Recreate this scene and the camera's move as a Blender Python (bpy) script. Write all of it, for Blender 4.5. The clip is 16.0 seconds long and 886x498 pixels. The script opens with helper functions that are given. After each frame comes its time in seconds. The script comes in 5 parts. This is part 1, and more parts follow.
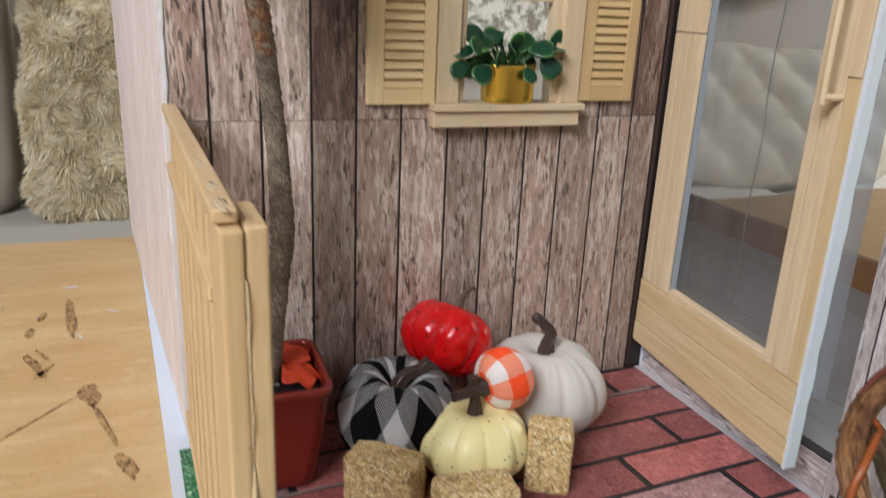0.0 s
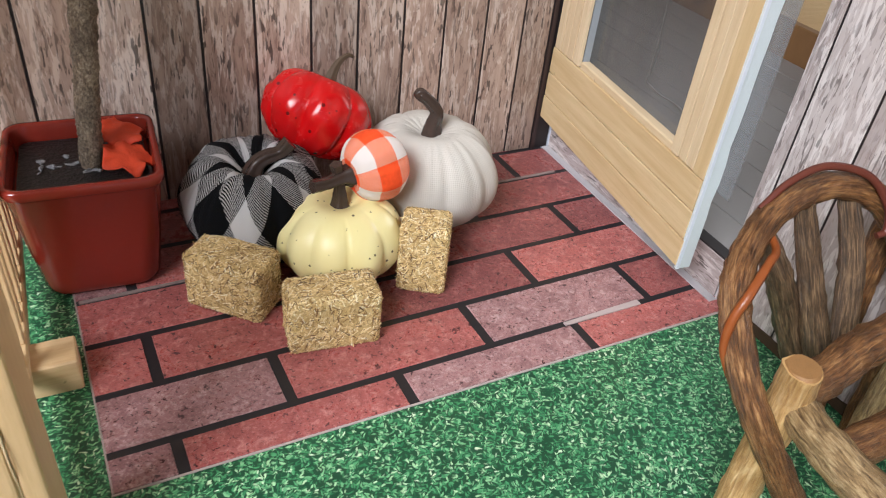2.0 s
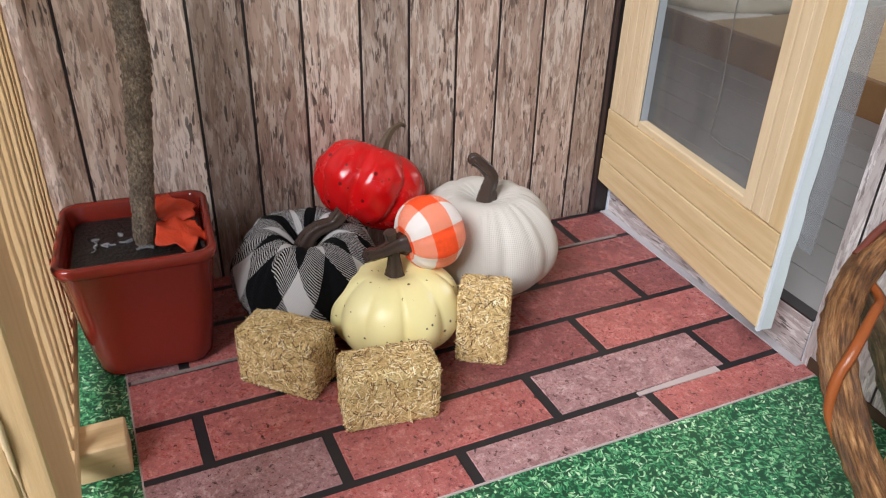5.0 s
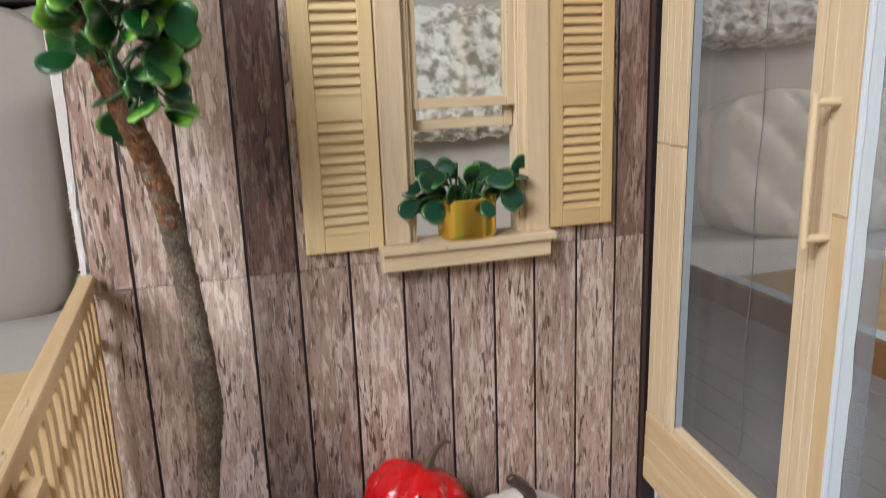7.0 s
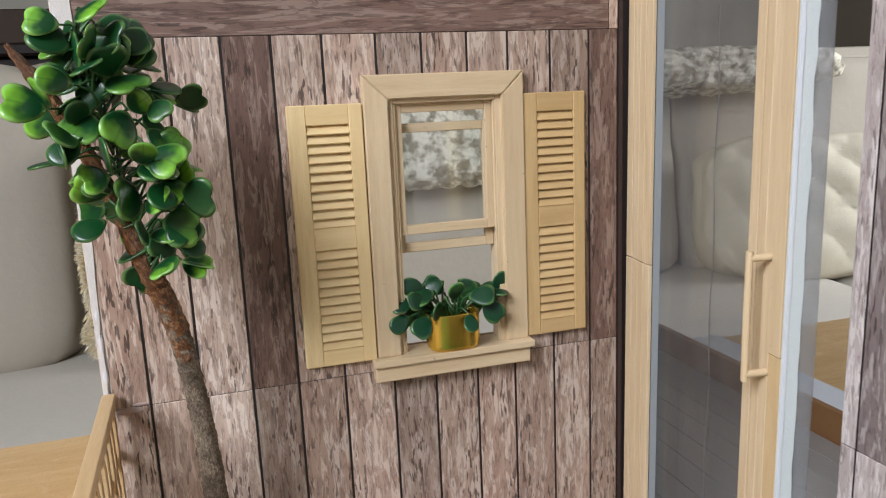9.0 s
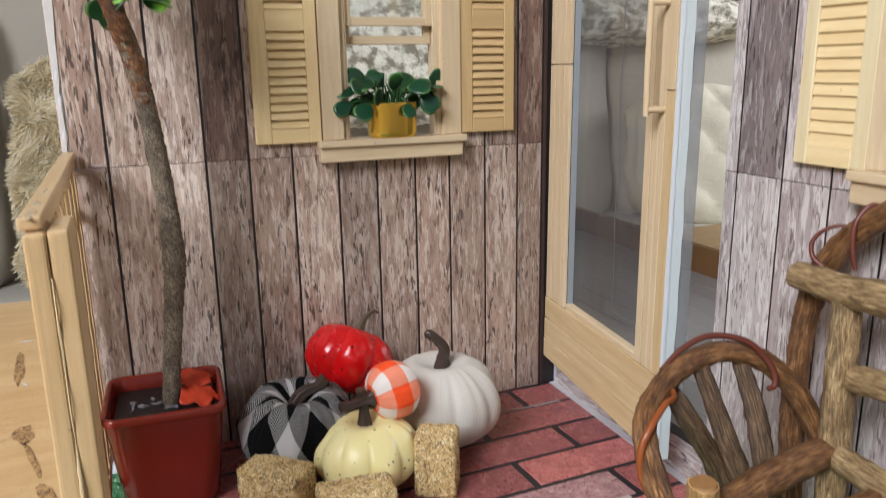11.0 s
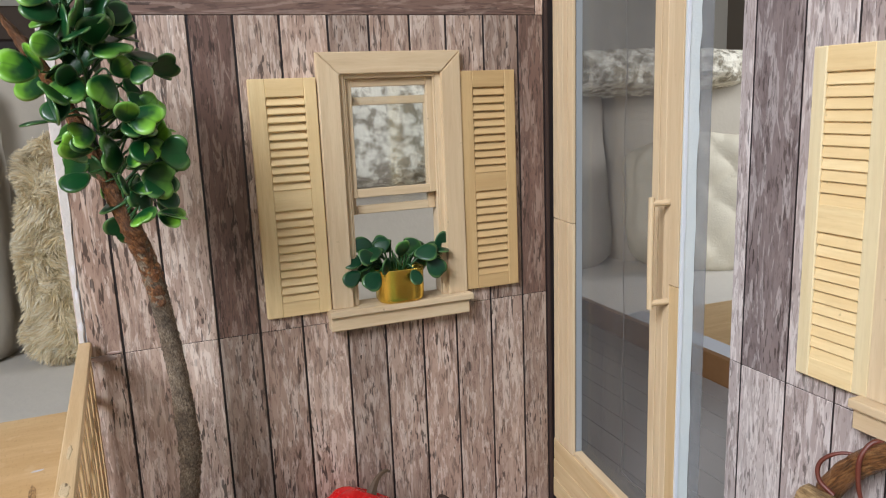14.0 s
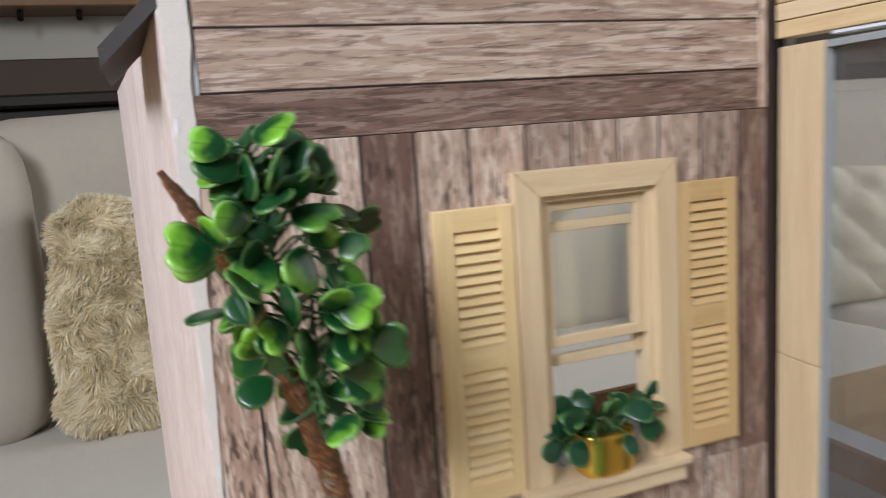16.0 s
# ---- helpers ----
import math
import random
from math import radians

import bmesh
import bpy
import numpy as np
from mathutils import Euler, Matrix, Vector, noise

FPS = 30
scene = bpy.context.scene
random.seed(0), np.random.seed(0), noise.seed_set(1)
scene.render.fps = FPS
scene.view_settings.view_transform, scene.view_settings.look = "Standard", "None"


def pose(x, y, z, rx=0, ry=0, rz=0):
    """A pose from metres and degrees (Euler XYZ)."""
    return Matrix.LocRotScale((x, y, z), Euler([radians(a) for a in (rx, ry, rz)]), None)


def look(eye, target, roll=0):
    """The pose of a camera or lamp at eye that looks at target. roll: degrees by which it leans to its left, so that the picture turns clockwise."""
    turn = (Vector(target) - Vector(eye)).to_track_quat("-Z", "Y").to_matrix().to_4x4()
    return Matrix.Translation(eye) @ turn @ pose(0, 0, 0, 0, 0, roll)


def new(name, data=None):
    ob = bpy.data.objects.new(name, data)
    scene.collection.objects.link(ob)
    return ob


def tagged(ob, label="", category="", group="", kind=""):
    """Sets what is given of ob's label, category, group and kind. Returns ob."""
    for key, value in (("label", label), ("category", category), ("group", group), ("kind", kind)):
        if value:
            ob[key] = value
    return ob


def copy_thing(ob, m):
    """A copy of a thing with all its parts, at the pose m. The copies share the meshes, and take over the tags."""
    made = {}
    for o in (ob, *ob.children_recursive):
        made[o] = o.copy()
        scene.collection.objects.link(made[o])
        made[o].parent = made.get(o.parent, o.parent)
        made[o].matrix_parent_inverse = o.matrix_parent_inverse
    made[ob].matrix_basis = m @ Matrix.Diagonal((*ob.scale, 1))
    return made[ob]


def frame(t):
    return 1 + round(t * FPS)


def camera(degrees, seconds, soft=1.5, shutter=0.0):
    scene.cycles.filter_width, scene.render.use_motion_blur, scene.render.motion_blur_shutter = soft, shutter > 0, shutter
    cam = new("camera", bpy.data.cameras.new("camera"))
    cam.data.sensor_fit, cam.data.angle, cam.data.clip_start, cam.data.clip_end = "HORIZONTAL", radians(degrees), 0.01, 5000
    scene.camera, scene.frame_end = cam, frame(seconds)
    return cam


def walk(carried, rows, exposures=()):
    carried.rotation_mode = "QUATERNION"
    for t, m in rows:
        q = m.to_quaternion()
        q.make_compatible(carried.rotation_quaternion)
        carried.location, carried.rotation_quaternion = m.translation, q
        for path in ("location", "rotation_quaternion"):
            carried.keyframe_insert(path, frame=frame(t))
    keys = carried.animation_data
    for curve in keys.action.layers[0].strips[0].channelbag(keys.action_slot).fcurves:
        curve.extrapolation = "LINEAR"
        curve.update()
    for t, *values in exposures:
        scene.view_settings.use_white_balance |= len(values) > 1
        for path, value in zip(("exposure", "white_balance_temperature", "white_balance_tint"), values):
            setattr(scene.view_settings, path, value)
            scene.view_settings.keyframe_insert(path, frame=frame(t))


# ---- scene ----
cam = camera(60.65, 16.0, soft=1.1, shutter=0.5)
# seconds; eye in millimetres; yaw, pitch and roll in degrees
PATH = [
    (0, 9.41, 4.36, 215.78, -22.086, -17.920, 2.507),
    (0.5, 31.1, 1.35, 210.35, -21.899, -22.970, 3.251),
    (1, 45.79, 21.14, 209.64, -24.797, -29.255, 4.104),
    (1.5, 53.87, 32.04, 210.2, -26.685, -33.238, 4.987),
    (2, 60.86, 39.91, 203.33, -28.166, -35.640, 6.389),
    (2.5, 64.67, 45.77, 202.45, -28.477, -35.401, 7.255),
    (3, 62.2, 58.39, 202.02, -28.002, -34.746, 7.366),
    (3.2, 60.85, 61.41, 204.53, -27.773, -33.948, 7.213),
    (5.3, 64.31, 39.65, 190.67, -21.612, -27.925, 0.218),
    (5.5, 63.83, 34.99, 196.26, -20.938, -26.178, -0.282),
    (6, 64.03, 48.37, 211.89, -20.226, -21.731, -0.855),
    (6.5, 63.42, 35.46, 229.8, -17.847, -17.430, -1.869),
    (7, 75.9, 31.13, 248.82, -16.582, -13.791, -2.093),
    (7.5, 77.8, 27.52, 275.29, -15.924, -11.205, -2.528),
    (8, 69.98, 23.62, 295.07, -16.899, -10.487, -2.451),
    (8.2, 77.51, 20.96, 298.93, -15.880, -11.376, -2.824),
    (10.3, 60.14, -31.96, 254.88, -19.686, -11.454, -1.819),
    (10.5, 56.43, -37.34, 237.53, -20.224, -12.057, -1.685),
    (11, 56.81, -48.84, 206.7, -21.184, -13.561, -1.005),
    (11.5, 53.78, -48.61, 190.96, -21.682, -14.829, -0.579),
    (12, 56.28, -47.25, 194.2, -22.243, -15.324, -0.362),
    (12.5, 57.88, -44.81, 204.15, -22.496, -15.002, -0.536),
    (13, 62.62, -42.25, 217.31, -22.073, -14.101, -1.163),
    (13.5, 62.11, -36.72, 275.13, -21.365, -12.398, -1.826),
    (14, 58.09, -40.13, 281.91, -21.212, -11.350, -2.357),
    (14.5, 60.16, -42.86, 288.78, -20.980, -10.452, -2.787),
    (15, 55.93, -40.04, 291.2, -20.665, -9.759, -3.022),
    (15.3, 41.11, -25.24, 304.75, -21.708, -10.030, -2.810),
    (15.5, 33.27, -6.37, 315.47, -21.028, -9.502, -3.033),
    (15.7, 24.93, 27.28, 324.52, -20.820, -8.884, -3.415),
    (16, 9.79, 81.69, 326.74, -20.559, -8.966, -3.961),
]
walk(cam, [(t, pose(x / 1000, y / 1000, z / 1000, 90 + pitch, 0, yaw) @ pose(0, 0, 0, 0, 0, roll)) for t, x, y, z, yaw, pitch, roll in PATH],
     exposures=[(0.0, -0.18), (0.5, -0.10), (1.5, 0.18), (3.0, 0.20), (5.5, 0.15), (6.5, 0.02), (8.0, -0.06), (10.5, -0.10), (12.0, 0.02), (14.5, -0.10), (16.0, -0.12)])

# ---- world, daylight through the room's window, added fill lamps ----
world = bpy.data.worlds.new("world")
scene.world = world
world.use_nodes = True
wn, wl = world.node_tree.nodes, world.node_tree.links
sky = wn.new("ShaderNodeTexSky")
sky.sky_type = 'NISHITA'
sky.sun_disc = False
sky.sun_elevation = radians(38)
sky.sun_rotation = radians(250)
wl.new(sky.outputs[0], wn["Background"].inputs[0])
wn["Background"].inputs[1].default_value = 0.10


def area_lamp(name, m, sx, sy, watts, colour):
    d = bpy.data.lights.new(name, 'AREA')
    d.shape, d.size, d.size_y, d.energy, d.color = 'RECTANGLE', sx, sy, watts, colour
    ob = new(name, d)
    ob.matrix_world = m
    return ob


WINDOW_WATTS = 107.0
area_lamp("window_daylight", look((-1.55, -1.04, 1.74), (0.15, 0.3, 0.05)), 1.25, 1.05, WINDOW_WATTS, (0.93, 0.98, 1.06))
# added fill to brighten the sofa cushions; no window is known on that side
area_lamp("sofa_window_daylight", look((3.50, 0.95, 1.10), (0.7, 1.85, 0.0)), 1.34, 1.18, WINDOW_WATTS * 0.52, (0.95, 0.99, 1.04))
# added weak fill from the front, without a known source
area_lamp("front_window_daylight", look((0.35, -2.35, 0.95), (0.2, 0.3, 0.1)), 1.5, 1.2, WINDOW_WATTS * 0.02, (0.93, 0.98, 1.06))
scene.view_settings.exposure = 0.0


# ---- helpers for building ----
def lin(c):
    c /= 255.0
    return c / 12.92 if c <= 0.04045 else ((c + 0.055) / 1.055) ** 2.4


def rgb(r, g, b):
    return (lin(r), lin(g), lin(b), 1.0)


class Nodes:
    """A short way to write node materials."""

    def __init__(self, name):
        self.mat = bpy.data.materials.new(name)
        self.mat.use_nodes = True
        self.t = self.mat.node_tree
        self.bsdf = self.t.nodes["Principled BSDF"]

    def n(self, kind, operation="", data_type="", blend_type="", feature="", wave_type="", bands_direction=""):
        node = self.t.nodes.new("ShaderNode" + kind)
        if data_type:
            node.data_type = data_type
        if operation:
            node.operation = operation
        if blend_type:
            node.blend_type = blend_type
        if feature:
            node.feature = feature
        if wave_type:
            node.wave_type, node.bands_direction = wave_type, bands_direction
        return node

    def link(self, a, b):
        self.t.links.new(a, b)

    def put(self, node, key, v):
        if hasattr(v, "is_output"):
            self.link(v, node.inputs[key])
        else:
            node.inputs[key].default_value = v

    def coords(self, kind="Object", scale=(1, 1, 1), rot=(0, 0, 0)):
        tc = self.n("TexCoord")
        mp = self.n("Mapping")
        self.link(tc.outputs[kind], mp.inputs[0])
        mp.inputs["Scale"].default_value = scale
        mp.inputs["Rotation"].default_value = rot
        return mp.outputs[0]

    def noise(self, vec, scale, detail=3.0, rough=0.55, distortion=0.0):
        t = self.n("TexNoise")
        self.link(vec, t.inputs["Vector"])
        self.put(t, "Scale", scale), self.put(t, "Detail", detail), self.put(t, "Roughness", rough), self.put(t, "Distortion", distortion)
        return t.outputs["Fac"]

    def ramp(self, fac, *stops, interp='LINEAR'):
        r = self.n("ValToRGB")
        r.color_ramp.interpolation = interp
        e = r.color_ramp.elements
        while len(e) < len(stops):
            e.new(0.5)
        for k, (p, c) in zip(e, stops):
            k.position, k.color = p, c if len(c) == 4 else (*c, 1)
        self.link(fac, r.inputs[0])
        return r.outputs[0]

    def mix(self, fac, a, b, blend='MIX'):
        m = self.n("Mix", data_type='RGBA', blend_type=blend)
        for key, v in ((0, fac), (6, a), (7, b)):
            self.put(m, key, v)
        return m.outputs[2]

    def math(self, op, a, b=0.0, c=0.0):
        m = self.n("Math", operation=op)
        for key, v in ((0, a), (1, b), (2, c)):
            self.put(m, key, v)
        return m.outputs[0]

    def random(self):
        return self.n("ObjectInfo").outputs["Random"]

    def bump(self, height, strength=0.3, distance=0.001):
        b = self.n("Bump")
        self.put(b, "Strength", strength), self.put(b, "Distance", distance)
        self.link(height, b.inputs["Height"])
        self.link(b.outputs[0], self.bsdf.inputs["Normal"])

    def done(self, colour, rough=0.5, metal=0.0, **kw):
        self.put(self.bsdf, "Base Color", colour)
        self.put(self.bsdf, "Roughness", rough)
        self.put(self.bsdf, "Metallic", metal)
        for k, v in kw.items():
            self.put(self.bsdf, k.replace("_", " "), v)
        return self.mat


BLACK, WHITE = (0, 0, 0), (1, 1, 1)


def plank_print(name, along, tones, fleck=0.8, gloss=0.42, stretch=1.0):
    """Printed weathered boards: a tone for each board, long streaks and short dark flecks along the grain."""
    k = Nodes(name)
    s = {'x': (1, 6, 6), 'z': (6, 6, 1), 'y': (6, 1, 6)}[along]
    v = k.coords("Object", tuple(q / stretch if q == 1 else q for q in s))
    shift = k.n("VectorMath", operation='ADD')
    r = k.random()
    cx = k.n("CombineXYZ")
    k.link(k.math('MULTIPLY', r, 37.0), cx.inputs[0]), k.link(k.math('MULTIPLY', r, 11.0), cx.inputs[2])
    k.link(v, shift.inputs[0]), k.link(cx.outputs[0], shift.inputs[1])
    v = shift.outputs[0]
    base = k.ramp(r, (0.0, tones[0]), (0.34, tones[1]), (0.66, tones[2]), (1.0, tones[3]))
    broad = k.noise(v, 20, 4, 0.6, 0.8)
    base = k.mix(k.math('MULTIPLY', k.ramp(broad, (0.40, BLACK), (0.64, WHITE)), 0.5), base, tones[4])
    pale = k.noise(v, 42, 3, 0.6, 0.9)
    base = k.mix(k.math('MULTIPLY', k.ramp(pale, (0.51, BLACK), (0.545, WHITE)), 0.55), base, tones[6])
    brown = k.noise(v, 58, 3, 0.6, 1.0)
    base = k.mix(k.math('MULTIPLY', k.ramp(brown, (0.545, BLACK), (0.575, WHITE)), 0.42), base, tones[4])
    streak = k.noise(v, 92, 4, 0.65, 1.0)
    base = k.mix(k.math('MULTIPLY', k.ramp(streak, (0.57, BLACK), (0.61, WHITE)), 0.45), base, tones[5])
    line = k.math('LESS_THAN', k.math('ABSOLUTE', k.math('SUBTRACT', brown, 0.56)), 0.007)
    where = k.ramp(broad, (0.47, BLACK), (0.56, WHITE))
    base = k.mix(k.math('MULTIPLY', k.math('MULTIPLY', line, where), 0.6), base, tones[5])
    dash = k.noise(v, 140, 2, 0.4, 0.3)
    sparse = k.ramp(k.noise(v, 24, 2, 0.5), (0.42, BLACK), (0.60, WHITE))
    cut = k.ramp(dash, (0.585, BLACK), (0.61, WHITE))
    base = k.mix(k.math('MULTIPLY', k.math('MULTIPLY', cut, k.math('MULTIPLY_ADD', sparse, 0.75, 0.25)), fleck), base, rgb(46, 32, 28))
    k.bump(streak, 0.08, 0.0004)
    return k.done(base, k.ramp(broad, (0.3, (gloss,) * 3), (0.7, (gloss + 0.12,) * 3)))


M = {}
TONES = [rgb(181, 155, 141), rgb(173, 146, 132), rgb(165, 137, 123), rgb(187, 163, 150), rgb(132, 102, 90), rgb(94, 69, 60), rgb(210, 190, 179)]
GREYDARK = [rgb(146, 132, 130), rgb(138, 124, 122), rgb(130, 116, 114), rgb(150, 138, 136), rgb(104, 90, 90), rgb(80, 66, 66), rgb(182, 172, 170)]
DARK = [rgb(126, 101, 90), rgb(118, 92, 82), rgb(108, 82, 72), rgb(132, 106, 95), rgb(88, 66, 58), rgb(66, 48, 42), rgb(158, 136, 124)]
# side wall tones, with the daylight that falls on it mixed in
LIT_SIDE = [rgb(234, 218, 213), rgb(228, 210, 205), rgb(222, 205, 200), rgb(238, 224, 219), rgb(204, 182, 177), rgb(186, 162, 158), rgb(243, 233, 229)]
GREY = [rgb(184, 171, 168), rgb(175, 162, 159), rgb(167, 152, 149), rgb(192, 181, 178), rgb(158, 142, 138), rgb(124, 108, 104), rgb(222, 213, 210)]
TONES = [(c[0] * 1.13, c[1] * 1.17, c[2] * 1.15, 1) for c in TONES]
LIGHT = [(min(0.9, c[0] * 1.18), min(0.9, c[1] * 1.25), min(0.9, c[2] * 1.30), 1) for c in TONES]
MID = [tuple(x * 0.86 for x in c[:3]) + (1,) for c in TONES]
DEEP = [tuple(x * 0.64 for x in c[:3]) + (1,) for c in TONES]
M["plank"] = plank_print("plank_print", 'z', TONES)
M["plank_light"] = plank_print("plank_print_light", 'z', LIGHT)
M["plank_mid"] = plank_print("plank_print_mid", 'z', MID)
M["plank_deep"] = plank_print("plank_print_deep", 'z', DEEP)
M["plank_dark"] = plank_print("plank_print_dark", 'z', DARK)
M["board"] = plank_print("board_print", 'x', MID, 0.6, stretch=1.9)
M["board_dark"] = plank_print("board_print_dark", 'x', DARK, 0.7, stretch=1.6)
M["plank_side"] = plank_print("plank_print_lit_side", 'z', LIT_SIDE, 0.2)
M["plank_grey"] = plank_print("plank_print_grey", 'z', GREY, 0.6)
M["plank_grey_dark"] = plank_print("plank_print_grey_dark", 'z', GREYDARK, 0.7)
M["board_grey"] = plank_print("board_print_grey", 'y', GREY)


def plain(name, colour, rough, grain=40, amount=0.12, bump=0.1, metal=0.0, dist=0.0005, **kw):
    k = Nodes(name)
    v = k.coords()
    f = k.noise(v, grain, 4)
    g = k.noise(v, grain * 7, 3)
    dark = tuple(c * (1 - amount) for c in colour[:3]) + (1,)
    c = k.mix(k.math('MULTIPLY', k.math('ADD', f, g), 0.5), dark, colour)
    if bump:
        k.bump(g, bump, dist)
    return k.done(c, rough, metal, **kw)


M["joint"] = plain("dark_joint_print", rgb(36, 29, 30), 0.5, 60, 0.3)
M["foam"] = plain("white_foam_board", rgb(214, 218, 226), 0.7, 90, 0.08, 0.4)
M["foam_edge"] = plain("blue_grey_foam_edge", rgb(206, 212, 213), 0.65, 140, 0.12, 0.4)
# white foam of the door's inner edges, greyed for the shade there
M["foam_inner"] = plain("shaded_foam_edge", rgb(148, 152, 155), 0.65, 140, 0.15, 0.4)
M["plank_edge"] = plain("dark_brown_print_edge", rgb(58, 42, 40), 0.5, 90, 0.4)
M["gap"] = plain("dark_glue_gap", rgb(74, 53, 36), 0.7, 200, 0.3)
M["torn_seam"] = plain("torn_speckled_paper", rgb(176, 156, 150), 0.6, 420, 0.75, 0.3)
M["torn_paper"] = plain("white_torn_paper", rgb(222, 216, 212), 0.45, 130, 0.22, 0.6)
M["glue"] = plain("dried_clear_glue", rgb(225, 222, 225), 0.2, 90, 0.1, 0.3)


def craft_wood(name, along, light, dark, rough=0.5):
    """Thin planed craft strips: pale growth lines along the strip."""
    k = Nodes(name)
    s = {'x': (1, 14, 14), 'z': (14, 14, 1), 'y': (14, 1, 14)}[along]
    v = k.coords("Object", s)
    add = k.n("VectorMath", operation='ADD')
    cx = k.n("CombineXYZ")
    r = k.random()
    for n in range(3):
        k.link(k.math('MULTIPLY', r, 5.0 + 3 * n), cx.inputs[n])
    k.link(v, add.inputs[0]), k.link(cx.outputs[0], add.inputs[1])
    v = add.outputs[0]
    f = k.noise(v, 22, 3, 0.5, 0.4)
    fine = k.noise(v, 110, 4, 0.7)
    c = k.mix(k.math('MULTIPLY', k.ramp(f, (0.35, BLACK), (0.70, WHITE)), 0.6), light, dark)
    c = k.mix(k.math('MULTIPLY', k.ramp(fine, (0.5, BLACK), (0.75, WHITE)), 0.3), c, tuple(0.72 * x for x in dark[:3]) + (1,))
    c = k.mix(k.math('MULTIPLY', r, 0.45), c, dark)
    spot = k.noise(k.coords("Object", (1, 1, 1)), 260, 2, 0.5)
    c = k.mix(k.math('MULTIPLY', k.ramp(spot, (0.74, BLACK), (0.78, WHITE)), 0.45), c, tuple(0.35 * x for x in dark[:3]) + (1,))
    k.bump(fine, 0.16, 0.0004)
    return k.done(c, rough)


for a in "xyz":
    M["wood_" + a] = craft_wood("pale_craft_wood_" + a, a, rgb(213, 191, 158), rgb(190, 163, 128))
    M["pine_" + a] = craft_wood("golden_pine_strip_" + a, a, rgb(208, 183, 143), rgb(184, 152, 108))
    M["shut_" + a] = craft_wood("yellow_shutter_wood_" + a, a, rgb(233, 209, 162), rgb(212, 180, 128))
    M["honey_" + a] = craft_wood("honey_shutter_wood_" + a, a, rgb(202, 171, 123), rgb(178, 144, 97))
    M["cream_" + a] = craft_wood("cream_shutter_wood_" + a, a, rgb(226, 211, 175), rgb(208, 187, 145))
    M["fence_" + a] = craft_wood("raw_fence_wood_" + a, a, rgb(212, 182, 140), rgb(190, 154, 108), 0.42)


def glass(name, tint, gloss, rough=0.04, haze=0.0, dull=0.55):
    """Clear sheet: see-through, a faint gloss, and a little dull haze of dust."""
    k = Nodes(name)
    tr, gl, df, mx, mh = k.n("BsdfTransparent"), k.n("BsdfGlossy"), k.n("BsdfDiffuse"), k.n("MixShader"), k.n("MixShader")
    tr.inputs[0].default_value = tint
    gl.inputs[0].default_value = (1, 1, 1, 1)
    gl.inputs[1].default_value = rough
    df.inputs[0].default_value = (dull, dull, dull * 1.02, 1)
    k.link(k.math('MULTIPLY', k.ramp(k.noise(k.coords("Object", (3, 3, 0.5)), 30, 4), (0.3, (0.5, 0.5, 0.5)), (0.7, WHITE)), haze), mh.inputs[0])
    mx.inputs[0].default_value = gloss
    k.link(tr.outputs[0], mh.inputs[1]), k.link(df.outputs[0], mh.inputs[2])
    k.link(mh.outputs[0], mx.inputs[1]), k.link(gl.outputs[0], mx.inputs[2])
    k.link(mx.outputs[0], k.t.nodes["Material Output"].inputs[0])
    return k.mat


M["glass"] = glass("clear_window_sheet", (0.97, 0.98, 0.98, 1), 0.05)
M["acetate"] = glass("greyish_acetate_sheet", (0.70, 0.70, 0.70, 1), 0.05, 0.07, 0.06)
M["frosted"] = glass("grey_cloudy_sheet", (0.86, 0.86, 0.88, 1), 0.05, 0.15, 0.5, 0.22)


def brick_print(name, tones):
    """Photographed brick: a tone for each, cloudy patches, dark pits and pale grains."""
    k = Nodes(name)
    v = k.coords("Object")
    r = k.random()
    cx = k.n("CombineXYZ")
    k.link(k.math('MULTIPLY', r, 3.0), cx.inputs[0]), k.link(k.math('MULTIPLY', r, 1.7), cx.inputs[1])
    add = k.n("VectorMath", operation='ADD')
    k.link(v, add.inputs[0]), k.link(cx.outputs[0], add.inputs[1])
    v = add.outputs[0]
    base = k.mix(r, tones[0], tones[1])
    cloud = k.noise(v, 75, 5, 0.7, 0.4)
    c = k.mix(k.math('MULTIPLY', k.ramp(cloud, (0.42, BLACK), (0.60, WHITE)), 0.6), base, tones[2])
    f = k.noise(v, 260, 5, 0.72, 0.5)
    c = k.mix(k.math('MULTIPLY', k.ramp(f, (0.53, BLACK), (0.62, WHITE)), 0.4), c, tones[3])
    g = k.noise(v, 850, 5, 0.78)
    c = k.mix(k.math('MULTIPLY', k.ramp(g, (0.56, BLACK), (0.65, WHITE)), 0.5), c, tones[3])
    c = k.mix(k.math('MULTIPLY', k.ramp(g, (0.36, WHITE), (0.45, BLACK)), 0.65), c, tones[4])
    pit = k.noise(v, 520, 3, 0.6, 0.8)
    c = k.mix(k.math('MULTIPLY', k.ramp(pit, (0.35, WHITE), (0.39, BLACK)), 0.85), c, rgb(58, 32, 34))
    k.bump(k.math('ADD', k.math('MULTIPLY', f, 1.5), g), 0.4, 0.0007)
    return k.done(c, k.ramp(cloud, (0.35, (0.24,) * 3), (0.65, (0.36,) * 3)))


